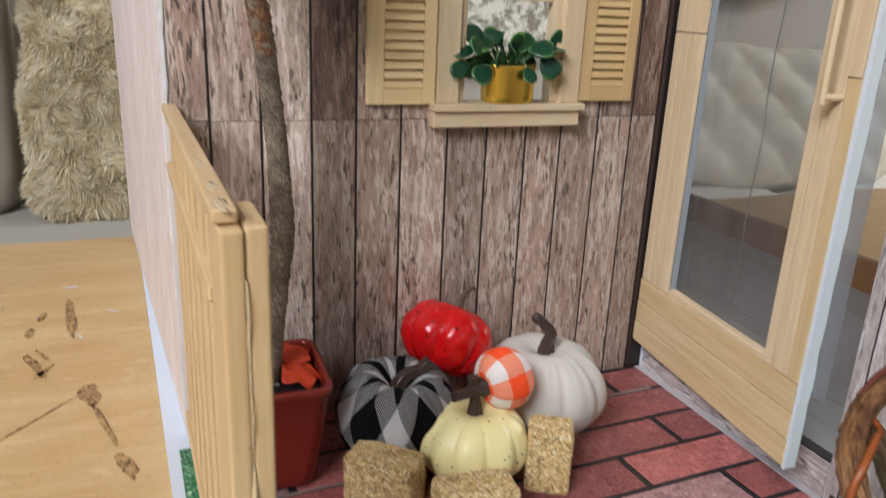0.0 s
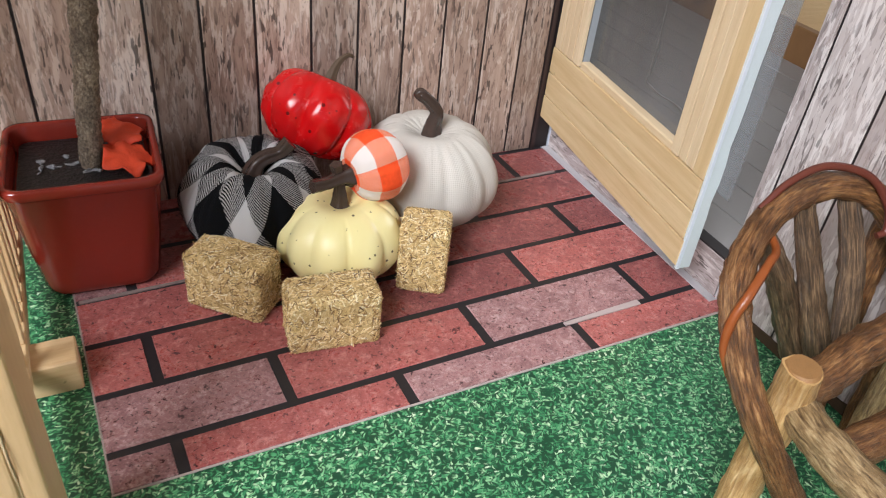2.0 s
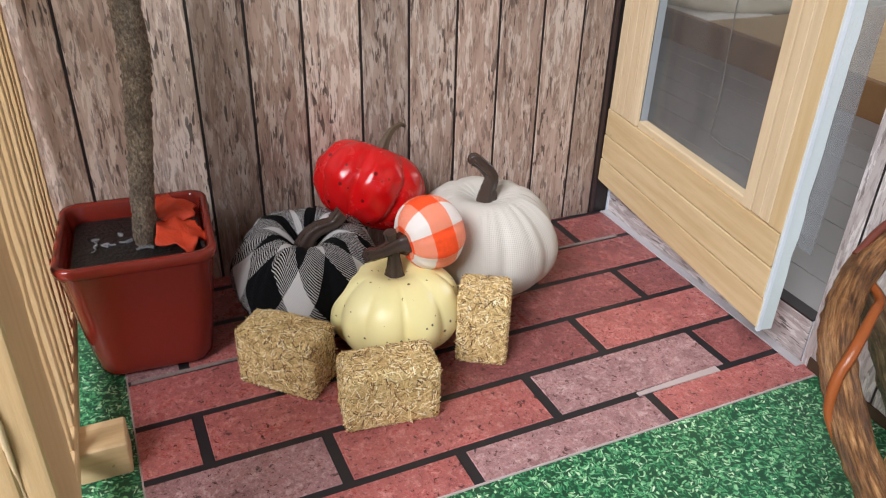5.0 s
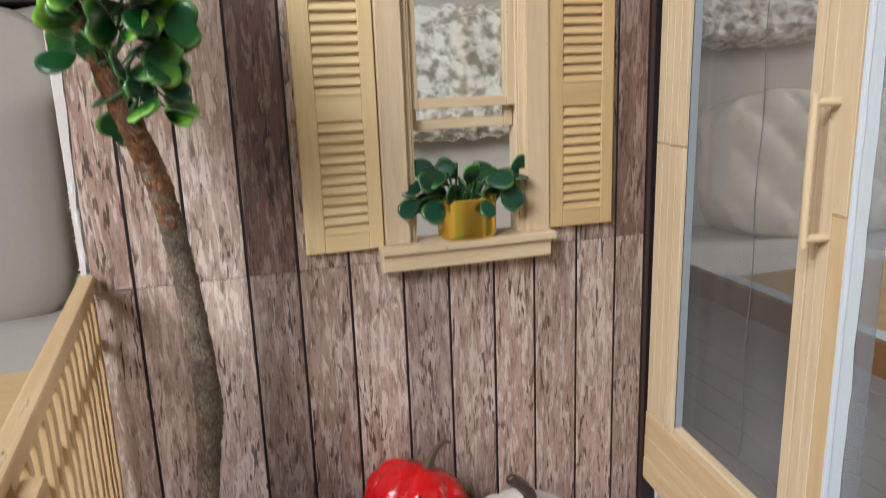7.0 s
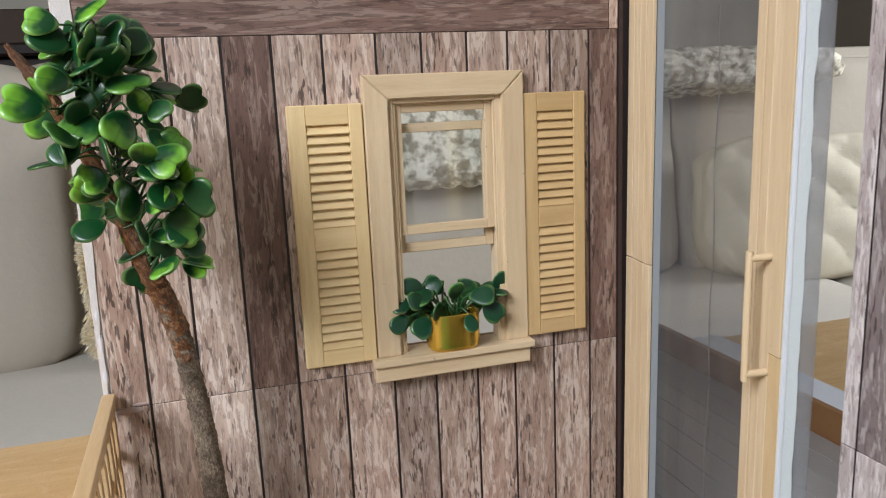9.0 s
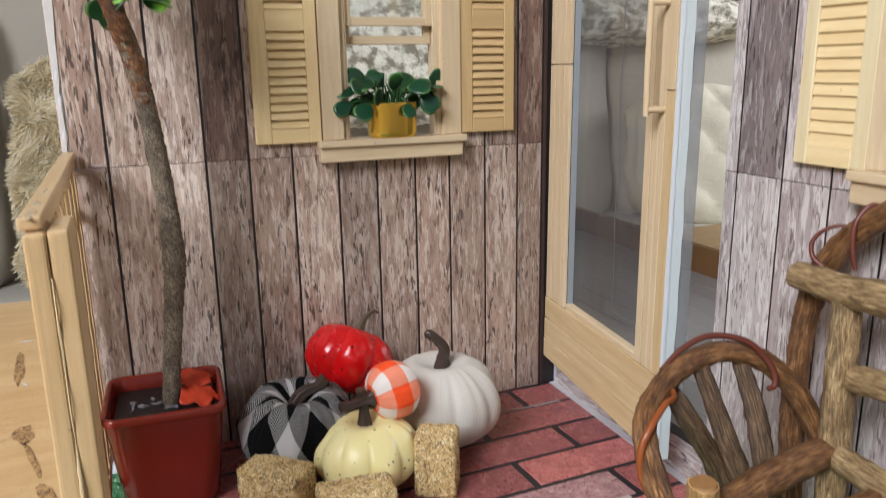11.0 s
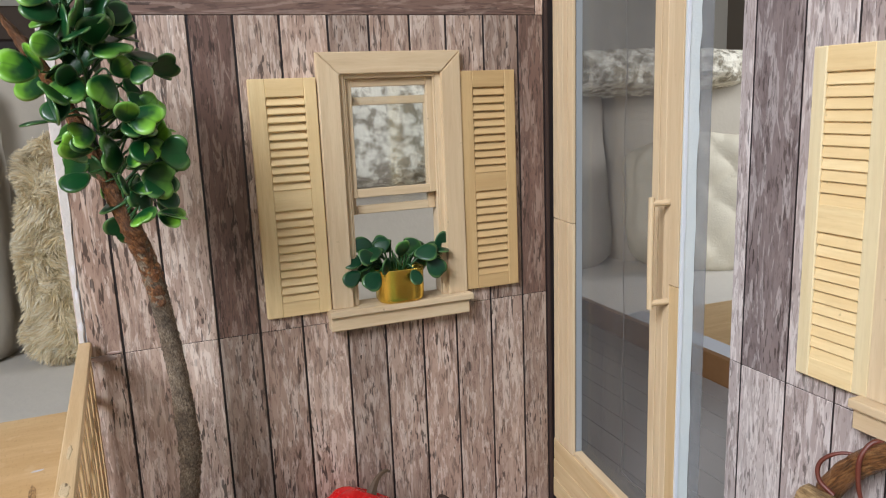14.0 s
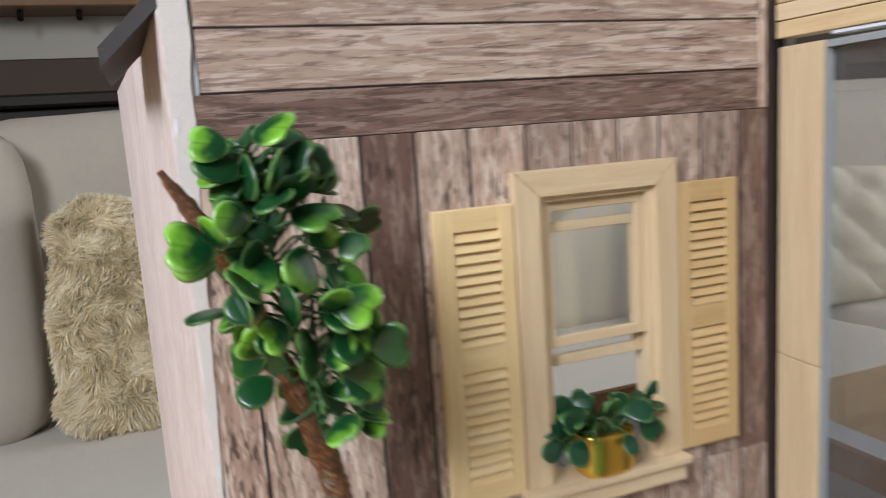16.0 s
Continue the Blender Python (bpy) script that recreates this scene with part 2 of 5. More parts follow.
M["brick_red"] = brick_print("printed_red_brick", [rgb(188, 108, 102), rgb(176, 97, 93), rgb(148, 80, 78), rgb(220, 160, 151), rgb(98, 52, 52)])
M["brick_mauve"] = brick_print("printed_mauve_brick", [rgb(176, 132, 131), rgb(160, 116, 117), rgb(126, 86, 89), rgb(222, 192, 188), rgb(84, 56, 58)])
M["brick_deep"] = brick_print("printed_deep_red_brick", [rgb(162, 92, 88), rgb(144, 82, 81), rgb(118, 66, 67), rgb(206, 138, 130), rgb(88, 46, 47)])
M["mortar"] = plain("printed_dark_mortar", rgb(42, 40, 43), 0.4, 150, 0.3)


def grass_print():
    """Photographed turf: three layers of short blades over dark gaps."""
    k = Nodes("printed_grass_turf")
    v = k.coords("Object")
    warp = k.n("TexNoise")
    k.link(v, warp.inputs["Vector"])
    warp.inputs["Scale"].default_value = 260
    add = k.n("VectorMath", operation='MULTIPLY_ADD')
    k.link(warp.outputs["Color"], add.inputs[0])
    add.inputs[1].default_value = (0.0035, 0.0035, 0)
    k.link(v, add.inputs[2])
    big = k.noise(v, 60, 3)
    c = k.mix(big, rgb(14, 56, 38), rgb(30, 88, 58))
    for turn, length, width, low in ((20, 430, 1150, 0.22), (95, 480, 1250, 0.40), (-38, 450, 1210, 0.54)):
        mp = k.n("Mapping")
        k.link(add.outputs[0], mp.inputs[0])
        mp.inputs["Rotation"].default_value = (0, 0, radians(turn))
        mp2 = k.n("Mapping")
        k.link(mp.outputs[0], mp2.inputs[0])
        mp2.inputs["Scale"].default_value = (length, width, 1)
        vo = k.n("TexVoronoi", feature='F1')
        k.link(mp2.outputs[0], vo.inputs["Vector"])
        vo.inputs["Scale"].default_value = 1.0
        sep = k.n("SeparateColor")
        k.link(vo.outputs["Color"], sep.inputs[0])
        tone = k.ramp(sep.outputs[0], (0.0, rgb(42, 112, 72)), (0.45, rgb(78, 156, 104)), (0.75, rgb(132, 194, 140)), (0.93, rgb(178, 218, 170)), (1.0, rgb(218, 236, 204)))
        blade = k.math('MULTIPLY', k.ramp(vo.outputs["Distance"], (0.30, WHITE), (0.52, BLACK)), k.math('GREATER_THAN', sep.outputs[1], low))
        c = k.mix(blade, c, tone)
    k.bump(k.noise(add.outputs[0], 900, 2), 0.2, 0.0005)
    return k.done(c, 0.36)


M["grass"] = grass_print()


def table_wood():
    k = Nodes("worn_plywood_table")
    v = k.coords("Object", (2.2, 14, 10))
    f = k.noise(v, 3.2, 5, 0.6, 0.8)
    g = k.noise(v, 26, 4, 0.7)
    c = k.mix(k.ramp(f, (0.3, BLACK), (0.7, WHITE)), rgb(214, 182, 134), rgb(194, 156, 106))
    c = k.mix(k.math('MULTIPLY', k.ramp(g, (0.5, BLACK), (0.75, WHITE)), 0.3), c, rgb(174, 128, 76))
    s = k.noise(k.coords("Object", (30, 9, 1)), 1.6, 4, 0.7, 0.6)
    c = k.mix(k.math('MULTIPLY', k.ramp(s, (0.66, BLACK), (0.74, WHITE)), 0.6), c, rgb(120, 84, 50))
    p = k.noise(k.coords("Object", (60, 16, 1)), 9, 5, 0.75, 0.5)
    c = k.mix(k.math('MULTIPLY', k.ramp(p, (0.56, BLACK), (0.66, WHITE)), 0.35), c, rgb(158, 118, 74))
    q = k.noise(k.coords(), 46, 3, 0.6)
    c = k.mix(k.math('MULTIPLY', k.ramp(q, (0.60, BLACK), (0.72, WHITE)), 0.3), c, rgb(230, 208, 168))
    k.bump(g, 0.1, 0.0005)
    return k.done(c, 0.38)


M["table"] = table_wood()
k = Nodes("dark_brown_stain")
c = k.mix(k.ramp(k.noise(k.coords("Object", (1, 0.4, 1)), 420, 5, 0.75), (0.40, BLACK), (0.58, WHITE)), rgb(98, 68, 44), rgb(192, 154, 104))
M["stain"] = k.done(c, 0.4)


def bark(name, dark, mid, light, scale=1.0, stretch=0.16, gloss=0.42):
    """Bark with its grain along the limb; the limb's own coordinates are metres round and along it."""
    k = Nodes(name)
    u = k.coords("UV", (1, stretch, 1))
    w = k.coords("UV", (1, 0.6, 1))
    add = k.n("VectorMath", operation='ADD')
    cx = k.n("CombineXYZ")
    k.link(k.random(), cx.inputs[2])
    k.link(u, add.inputs[0]), k.link(cx.outputs[0], add.inputs[1])
    f = k.noise(add.outputs[0], 1150 * scale, 5, 0.7, 0.5)
    g = k.noise(w, 1700 * scale, 4, 0.7)
    b = k.noise(w, 130 * scale, 4, 0.65, 0.5)
    c = k.ramp(f, (0.33, dark), (0.5, mid), (0.68, light))
    c = k.mix(k.math('MULTIPLY', k.ramp(b, (0.42, BLACK), (0.62, WHITE)), 0.55), c, dark)
    c = k.mix(k.math('MULTIPLY', k.ramp(b, (0.28, WHITE), (0.42, BLACK)), 0.4), c, light)
    k.bump(k.math('ADD', f, k.math('MULTIPLY', g, 0.4)), 0.8, 0.0012)
    return k.done(c, gloss)


M["bark_tree"] = bark("grey_brown_bark", rgb(58, 46, 36), rgb(122, 105, 87), rgb(178, 164, 144), 1.1, 0.55, 0.6)
M["bark_cut"] = bark("broken_orange_bark", rgb(56, 34, 23), rgb(124, 80, 50), rgb(186, 132, 84), 0.9, 0.5)
M["twig_brown"] = bark("brown_willow_bark", rgb(54, 32, 17), rgb(126, 82, 46), rgb(182, 136, 88), 1.25, 0.10)
M["twig_dark"] = bark("dark_slat_bark", rgb(38, 27, 20), rgb(98, 74, 52), rgb(162, 130, 98), 1.3, 0.07)
M["twig_grey"] = bark("olive_grey_peeled_twig", rgb(78, 57, 36), rgb(158, 128, 88), rgb(212, 184, 140), 1.1, 0.14)
M["twig_leg"] = bark("pale_peeled_twig", rgb(144, 106, 62), rgb(196, 156, 102), rgb(220, 188, 138), 0.8, 0.10)
M["twig_cut"] = plain("pale_cut_wood", rgb(168, 122, 74), 0.55, 420, 0.5, 0.4)
M["vine_red"] = plain("smooth_reddish_vine", rgb(104, 50, 38), 0.4, 300, 0.3, 0.2)
M["vine_orange"] = plain("smooth_orange_vine", rgb(150, 78, 36), 0.34, 300, 0.3, 0.2)

M["pot_red"] = plain("glossy_maroon_plastic", rgb(132, 42, 31), 0.2, 70, 0.14, 0.06)
M["soil"] = plain("black_glossy_soil", rgb(30, 27, 27), 0.42, 90, 0.5, 0.5, dist=0.002)
# clear glue; the white glints on it are put into its pale colour
M["clear_glue"] = plain("clear_glue_with_glints", rgb(176, 176, 180), 0.06, 500, 0.5, 0.9, dist=0.001)
M["felt_red"] = plain("orange_red_felt_leaf", rgb(222, 70, 34), 0.6, 160, 0.35, 0.4)


def red_pumpkin():
    k = Nodes("glossy_red_speckled_skin")
    v = k.coords("Object")
    f = k.noise(v, 60, 4)
    c = k.mix(f, rgb(184, 8, 15), rgb(212, 20, 22))
    w = k.noise(v, 150, 4, 0.7)
    c = k.mix(k.math('MULTIPLY', k.ramp(w, (0.62, BLACK), (0.74, WHITE)), 0.16), c, rgb(236, 110, 96))
    vo = k.n("TexVoronoi", feature='F1')
    k.link(v, vo.inputs["Vector"])
    vo.inputs["Scale"].default_value = 330
    sp = k.n("SeparateColor")
    k.link(vo.outputs["Color"], sp.inputs[0])
    dot = k.math('LESS_THAN', vo.outputs["Distance"], k.math('MULTIPLY', k.math('GREATER_THAN', sp.outputs[0], 0.74), k.math('MULTIPLY_ADD', sp.outputs[1], 0.2, 0.1)))
    c = k.mix(k.math('MULTIPLY', dot, 0.85), c, rgb(60, 16, 16))
    k.bump(w, 0.3, 0.0008)
    return k.done(c, k.ramp(w, (0.4, (0.13,) * 3), (0.65, (0.3,) * 3)))


def yellow_pumpkin():
    k = Nodes("cream_yellow_speckled_skin")
    v = k.coords("Object")
    f = k.noise(v, 45, 4)
    c = k.mix(f, rgb(240, 222, 146), rgb(246, 234, 182))
    vo = k.n("TexVoronoi", feature='F1')
    k.link(v, vo.inputs["Vector"])
    vo.inputs["Scale"].default_value = 400
    sp = k.n("SeparateColor")
    k.link(vo.outputs["Color"], sp.inputs[0])
    dot = k.math('LESS_THAN', vo.outputs["Distance"], k.math('MULTIPLY', k.math('GREATER_THAN', sp.outputs[0], 0.55), k.math('MULTIPLY_ADD', sp.outputs[1], 0.17, 0.07)))
    c = k.mix(k.math('MULTIPLY', dot, 0.9), c, rgb(72, 52, 30))
    k.bump(f, 0.1, 0.0008)
    return k.done(c, 0.34)


M["red_skin"], M["yellow_skin"] = red_pumpkin(), yellow_pumpkin()


def knit_white():
    k = Nodes("white_knit_cloth")
    v = k.coords("UV", (1, 1, 1))
    w = k.n("TexWave", wave_type='BANDS', bands_direction='Y')
    k.link(v, w.inputs[0])
    w.inputs["Scale"].default_value = 30
    w.inputs["Distortion"].default_value = 1.0
    w2 = k.n("TexWave", wave_type='BANDS', bands_direction='X')
    k.link(v, w2.inputs[0])
    w2.inputs["Scale"].default_value = 70
    h = k.math('ADD', w.outputs["Fac"], w2.outputs["Fac"])
    f = k.noise(k.coords(), 50, 3)
    c = k.mix(f, rgb(190, 183, 173), rgb(204, 197, 188))
    c = k.mix(k.math('MULTIPLY', h, 0.04), c, rgb(196, 186, 174))
    k.bump(h, 0.14, 0.0004)
    return k.done(c, 0.8)


M["white_cloth"] = knit_white()


def check_cloth(name, a, b, dark, pale, twill, nu, nv, mid=None, wide=0.5, slant=0.0):
    """Two-colour check: dark where both bands cross, twill stripes where one does, pale elsewhere."""
    k = Nodes(name)
    tc = k.n("TexCoord")
    sp = k.n("SeparateXYZ")
    k.link(tc.outputs["UV"], sp.inputs[0])
    u, v = sp.outputs[0], sp.outputs[1]
    bu = k.math('LESS_THAN', k.math('FRACT', k.math('ADD', k.math('MULTIPLY_ADD', u, nu, a), k.math('MULTIPLY', v, slant))), wide)
    bv = k.math('LESS_THAN', k.math('FRACT', k.math('ADD', k.math('MULTIPLY_ADD', v, nv, b), k.math('MULTIPLY', u, -nu if slant else 0.0))), wide)
    both = k.math('MULTIPLY', bu, bv)
    one = k.math('SUBTRACT', k.math('ADD', bu, bv), k.math('MULTIPLY', both, 2.0))
    st = k.math('LESS_THAN', k.math('FRACT', k.math('ADD', k.math('MULTIPLY', u, twill * 2.6), k.math('MULTIPLY', v, twill))), 0.44)
    f = k.noise(k.coords(), 500, 3)
    d = k.mix(f, dark, tuple(1.5 * x for x in dark[:3]) + (1,))
    tw = k.mix(k.math('MULTIPLY', st, 0.8), d, pale) if mid is None else k.mix(k.math('MULTIPLY', st, 0.35), mid, pale)
    c = k.mix(both, pale, d)
    c = k.mix(one, c, tw)
    weave = k.math('SINE', k.math('MULTIPLY', k.math('ADD', k.math('MULTIPLY', u, 2.6), v), 480.0))
    k.bump(k.math('ADD', weave, f), 0.25, 0.0004)
    return k.done(c, 0.9, Specular_IOR_Level=0.15)


M["black_check"] = check_cloth("black_white_buffalo_check", 0.456, 0.596, rgb(6, 6, 8), rgb(186, 183, 182), 62, 6, 1.3, None, 0.59, 1.3)
M["orange_check"] = check_cloth("orange_white_gingham", 0.15, 0.1, rgb(224, 76, 36), rgb(228, 216, 210), 90, 4, 2.2, rgb(236, 120, 78))
M["stem_brown"] = plain("dark_brown_resin_stem", rgb(70, 55, 48), 0.26, 220, 0.35, 0.3)
M["stem_green"] = plain("dull_olive_stem", rgb(92, 74, 58), 0.45, 220, 0.4, 0.3)


def hay():
    k = Nodes("pressed_straw")
    v = k.coords("Object")
    f = k.noise(v, 420, 5, 0.75, 1.5)
    b = k.noise(v, 90, 3)
    c = k.ramp(f, (0.25, rgb(118, 84, 42)), (0.48, rgb(214, 180, 118)), (0.72, rgb(248, 228, 180)))
    c = k.mix(k.math('MULTIPLY', b, 0.2), c, rgb(150, 114, 64))
    k.bump(f, 0.9, 0.0012)
    return k.done(c, 0.75)


M["hay"] = hay()


def straw():
    k = Nodes("straw_fibre")
    g = k.n("NewGeometry")
    c = k.ramp(g.outputs["Random Per Island"], (0.0, rgb(84, 56, 26)), (0.22, rgb(150, 110, 60)), (0.5, rgb(222, 186, 122)), (0.8, rgb(248, 224, 168)), (1.0, rgb(254, 244, 214)))
    return k.done(c, 0.5)


M["straw"] = straw()


def leaf(name, dark, mid, lime, amount):
    k = Nodes(name)
    v = k.coords("Object")
    tc = k.n("TexCoord")
    sp = k.n("SeparateXYZ")
    k.link(tc.outputs["Generated"], sp.inputs[0])
    r = k.random()
    f = k.noise(v, 110, 2)
    dx = k.math('MULTIPLY_ADD', sp.outputs[0], 2.0, -1.0)
    dy = k.math('MULTIPLY_ADD', sp.outputs[1], 2.0, -1.1)
    rad = k.math('SQRT', k.math('ADD', k.math('MULTIPLY', dx, dx), k.math('MULTIPLY', dy, dy)))
    rad = k.math('ADD', rad, k.math('MULTIPLY_ADD', f, 0.3, -0.15))
    c = k.mix(f, dark, mid)
    pick = k.ramp(r, (amount, BLACK), (min(1.0, amount + 0.4), WHITE))
    glow = k.ramp(k.math('ADD', k.math('MULTIPLY', dy, 0.25), f), (0.42, BLACK), (0.72, WHITE))
    c = k.mix(k.math('MULTIPLY', k.math('MULTIPLY', pick, glow), 0.9), c, lime)
    vein = k.ramp(k.math('ABSOLUTE', dx), (0.0, WHITE), (0.10, BLACK))
    c = k.mix(k.math('MULTIPLY', vein, 0.35), c, dark)
    rim = k.ramp(rad, (0.80, BLACK), (1.02, WHITE))
    c = k.mix(k.math('MULTIPLY', rim, k.math('MULTIPLY_ADD', pick, 0.35, 0.25)), c, rgb(150, 196, 110))
    return k.done(c, 0.3)


M["leaf_tree"] = leaf("glossy_green_leaf", rgb(8, 44, 24), rgb(20, 78, 34), rgb(128, 190, 50), 0.34)
M["leaf_pot"] = leaf("glossy_dark_leaf", rgb(8, 42, 28), rgb(20, 72, 42), rgb(84, 150, 66), 0.72)
M["stalk"] = plain("green_plastic_stalk", rgb(40, 84, 40), 0.35, 300, 0.3, 0.1)
M["brass"] = plain("polished_brass", rgb(240, 206, 100), 0.26, 90, 0.12, 0.05, metal=1.0)

M["sofa"] = plain("beige_woven_upholstery", rgb(186, 177, 163), 0.85, 12, 0.16, 0.5, dist=0.002)
M["seat"] = plain("grey_woven_upholstery", rgb(208, 202, 192), 0.85, 14, 0.14, 0.5, dist=0.002)
M["fur_tan"] = plain("tan_fleece_core", rgb(226, 210, 172), 0.9, 30, 0.4, 0.6, dist=0.004)
k = Nodes("cream_boucle_shaded_hollows")
v = k.coords()
# darker blotches paint the shade in the hollows of the pile
c = k.mix(k.ramp(k.noise(v, 48, 4, 0.6), (0.44, BLACK), (0.60, WHITE)), rgb(238, 232, 216), rgb(150, 141, 122))
k.bump(k.noise(v, 160, 3), 0.8, 0.006)
M["boucle"] = k.done(c, 0.9)
M["quilt"] = plain("cream_quilted_cotton", rgb(226, 217, 196), 0.85, 40, 0.14, 0.5, dist=0.003)


def fur(name, a, b, c3):
    k = Nodes(name)
    g = k.n("NewGeometry")
    n = k.noise(k.coords(), 14, 3)
    c = k.ramp(g.outputs["Random Per Island"], (0.0, a), (0.5, b), (1.0, c3))
    c = k.mix(k.ramp(n, (0.56, BLACK), (0.80, WHITE)), c, tuple(0.62 * x for x in a[:3]) + (1,))
    return k.done(c, 0.8)


M["hair_tan"] = fur("tan_fleece_hair", rgb(234, 213, 168), rgb(246, 232, 200), rgb(252, 246, 228))
# side and front room walls, darkened so that less light bounces into shadows
M["room_wall"] = plain("darkened_room_wall", rgb(116, 106, 94), 0.8, 3, 0.05, 0.05)
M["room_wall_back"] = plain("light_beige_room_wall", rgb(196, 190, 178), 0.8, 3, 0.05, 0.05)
M["room_floor"] = plain("brown_room_floor", rgb(128, 100, 76), 0.5, 6, 0.3, 0.1)
# unseen ceiling, its tone lowered to weaken the fill from above
M["ceiling"] = plain("darkened_ceiling_paint", rgb(164, 158, 150), 0.8, 3, 0.03, 0.05)
M["dark_wood"] = plain("dark_brown_wood", rgb(40, 26, 20), 0.6, 18, 0.4, 0.1)
M["mid_wood"] = plain("brown_wood_skirting", rgb(140, 100, 62), 0.5, 30, 0.3, 0.1)
M["mid_dark"] = plain("brown_back_board", rgb(84, 64, 48), 0.6, 12, 0.3, 0.1)
M["glue_wall"] = plain("dull_glue_smear", rgb(186, 164, 156), 0.3, 300, 0.2, 0.3)
M["glue_wood"] = plain("dried_glue_on_wood", rgb(220, 194, 156), 0.2, 300, 0.2, 0.3)
M["mirror_line"] = plain("dull_edge_reflection", rgb(104, 99, 96), 0.35, 300, 0.2, 0.1)
M["tile_gap"] = plain("dark_grey_floor_joint", rgb(104, 100, 98), 0.5, 60, 0.2)
M["tile"] = plain("pale_grey_toy_floor", rgb(150, 145, 142), 0.35, 40, 0.1, 0.05)
M["roof"] = plain("dark_grey_shingle", rgb(66, 62, 64), 0.7, 200, 0.3, 0.6)
M["strip"] = plain("pale_grey_paper_strip", rgb(190, 184, 186), 0.45, 90, 0.2, 0.1)
M["paper"] = plain("white_paper_edge", rgb(188, 170, 166), 0.6, 90, 0.08, 0.1)


# ---- mesh helpers ----
def to_mesh(name, bm, material, smooth=False):
    me = bpy.data.meshes.new(name)
    bmesh.ops.recalc_face_normals(bm, faces=bm.faces)
    for f in bm.faces:
        if len(f.verts) > 4:
            for e in f.edges:
                e.smooth = False
    bm.to_mesh(me)
    bm.free()
    if smooth:
        me.polygons.foreach_set("use_smooth", [True] * len(me.polygons))
    me.materials.append(material)
    return me


def part(name, bm, material, parent=None, label="", smooth=False):
    ob = new(name, to_mesh(name, bm, material, smooth))
    if parent is not None:
        ob.parent = parent
    if label:
        ob["label"] = label
    return ob


def thing(name, label, category, group="", kind="", at=None):
    ob = new(name)
    ob.empty_display_size = 0.01
    if at is not None:
        ob.matrix_world = at
    return tagged(ob, label, category, group, kind)


def cuboid(bm, x0, x1, y0, y1, z0, z1, bevel=0.0, m=None, segs=1):
    r = bmesh.ops.create_cube(bm, size=1.0)
    vs = r["verts"]
    for v in vs:
        v.co = Vector(((x0 + x1) / 2 + v.co.x * (x1 - x0), (y0 + y1) / 2 + v.co.y * (y1 - y0), (z0 + z1) / 2 + v.co.z * (z1 - z0)))
    if bevel > 0:
        es = list({e for v in vs for e in v.link_edges})
        out = bmesh.ops.bevel(bm, geom=es, offset=bevel, segments=segs, profile=0.6, affect='EDGES')
        vs = list({v for f in out["faces"] for v in f.verts} | {v for v in vs if v.is_valid})
    if m is not None:
        bmesh.ops.transform(bm, matrix=m, verts=[v for v in vs if v.is_valid])
    return vs


def block(x0, x1, y0, y1, z0, z1, bevel=0.0, m=None, segs=1):
    bm = bmesh.new()
    cuboid(bm, x0, x1, y0, y1, z0, z1, bevel, m, segs)
    return bm


def spline(points, radii, steps):
    """Catmull-Rom through the points, with radii."""
    p = [Vector(q) for q in points]
    p = [2 * p[0] - p[1]] + p + [2 * p[-1] - p[-2]]
    r = [radii[0]] + list(radii) + [radii[-1]]
    out = []
    for i in range(1, len(p) - 2):
        for s in range(steps):
            t = s / steps
            a, b, c, d = p[i - 1], p[i], p[i + 1], p[i + 2]
            q = 0.5 * ((2 * b) + (c - a) * t + (2 * a - 5 * b + 4 * c - d) * t * t + (3 * b - a - 3 * c + d) * t ** 3)
            out.append((q, r[i] * (1 - t) + r[i + 1] * t))
    out.append((p[-2], r[-2]))
    return out


def tube(points, radii, segs=12, steps=6, rough=0.0, freq=250.0, bm=None, flat=1.0, flute=0.0):
    """A limb along the points; rough: relative unevenness of its skin."""
    if isinstance(radii, (int, float)):
        radii = [radii] * len(points)
    own = bm or bmesh.new()
    line = spline(points, radii, steps)
    rings = []
    up = Vector((0.13, 0.31, 0.94))
    for i, (q, r) in enumerate(line):
        d = (line[min(i + 1, len(line) - 1)][0] - line[max(i - 1, 0)][0]).normalized()
        side = d.cross(up)
        if side.length < 0.05:
            side = d.cross(Vector((1, 0.2, 0)))
        side.normalize()
        top = side.cross(d)
        up = top
        ring = []
        for s in range(segs):
            a = 2 * math.pi * s / segs
            n = side * math.cos(a) + top * math.sin(a) * flat
            rr = (r * (1 + rough * noise.noise((q + n * r) * freq)) if rough else r) * (1 + flute * math.cos(5 * a))
            ring.append(own.verts.new(q + n * rr))
        rings.append(ring)
    layer = own.loops.layers.uv.get("UVMap") or own.loops.layers.uv.new("UVMap")
    run = [0.0]
    for (p, _), (q, _) in zip(line, line[1:]):
        run.append(run[-1] + (q - p).length)
    mean = sum(r for _, r in line) / len(line)
    for i, (a, b) in enumerate(zip(rings, rings[1:])):
        for s in range(segs):
            f = own.faces.new((a[s], a[(s + 1) % segs], b[(s + 1) % segs], b[s]))
            w0, w1 = 2 * math.pi * mean * s / segs, 2 * math.pi * mean * (s + 1) / segs
            for loop, uv in zip(f.loops, ((w0, run[i]), (w1, run[i]), (w1, run[i + 1]), (w0, run[i + 1]))):
                loop[layer].uv = uv
    own.faces.new(list(reversed(rings[0])))
    own.faces.new(rings[-1])
    return own


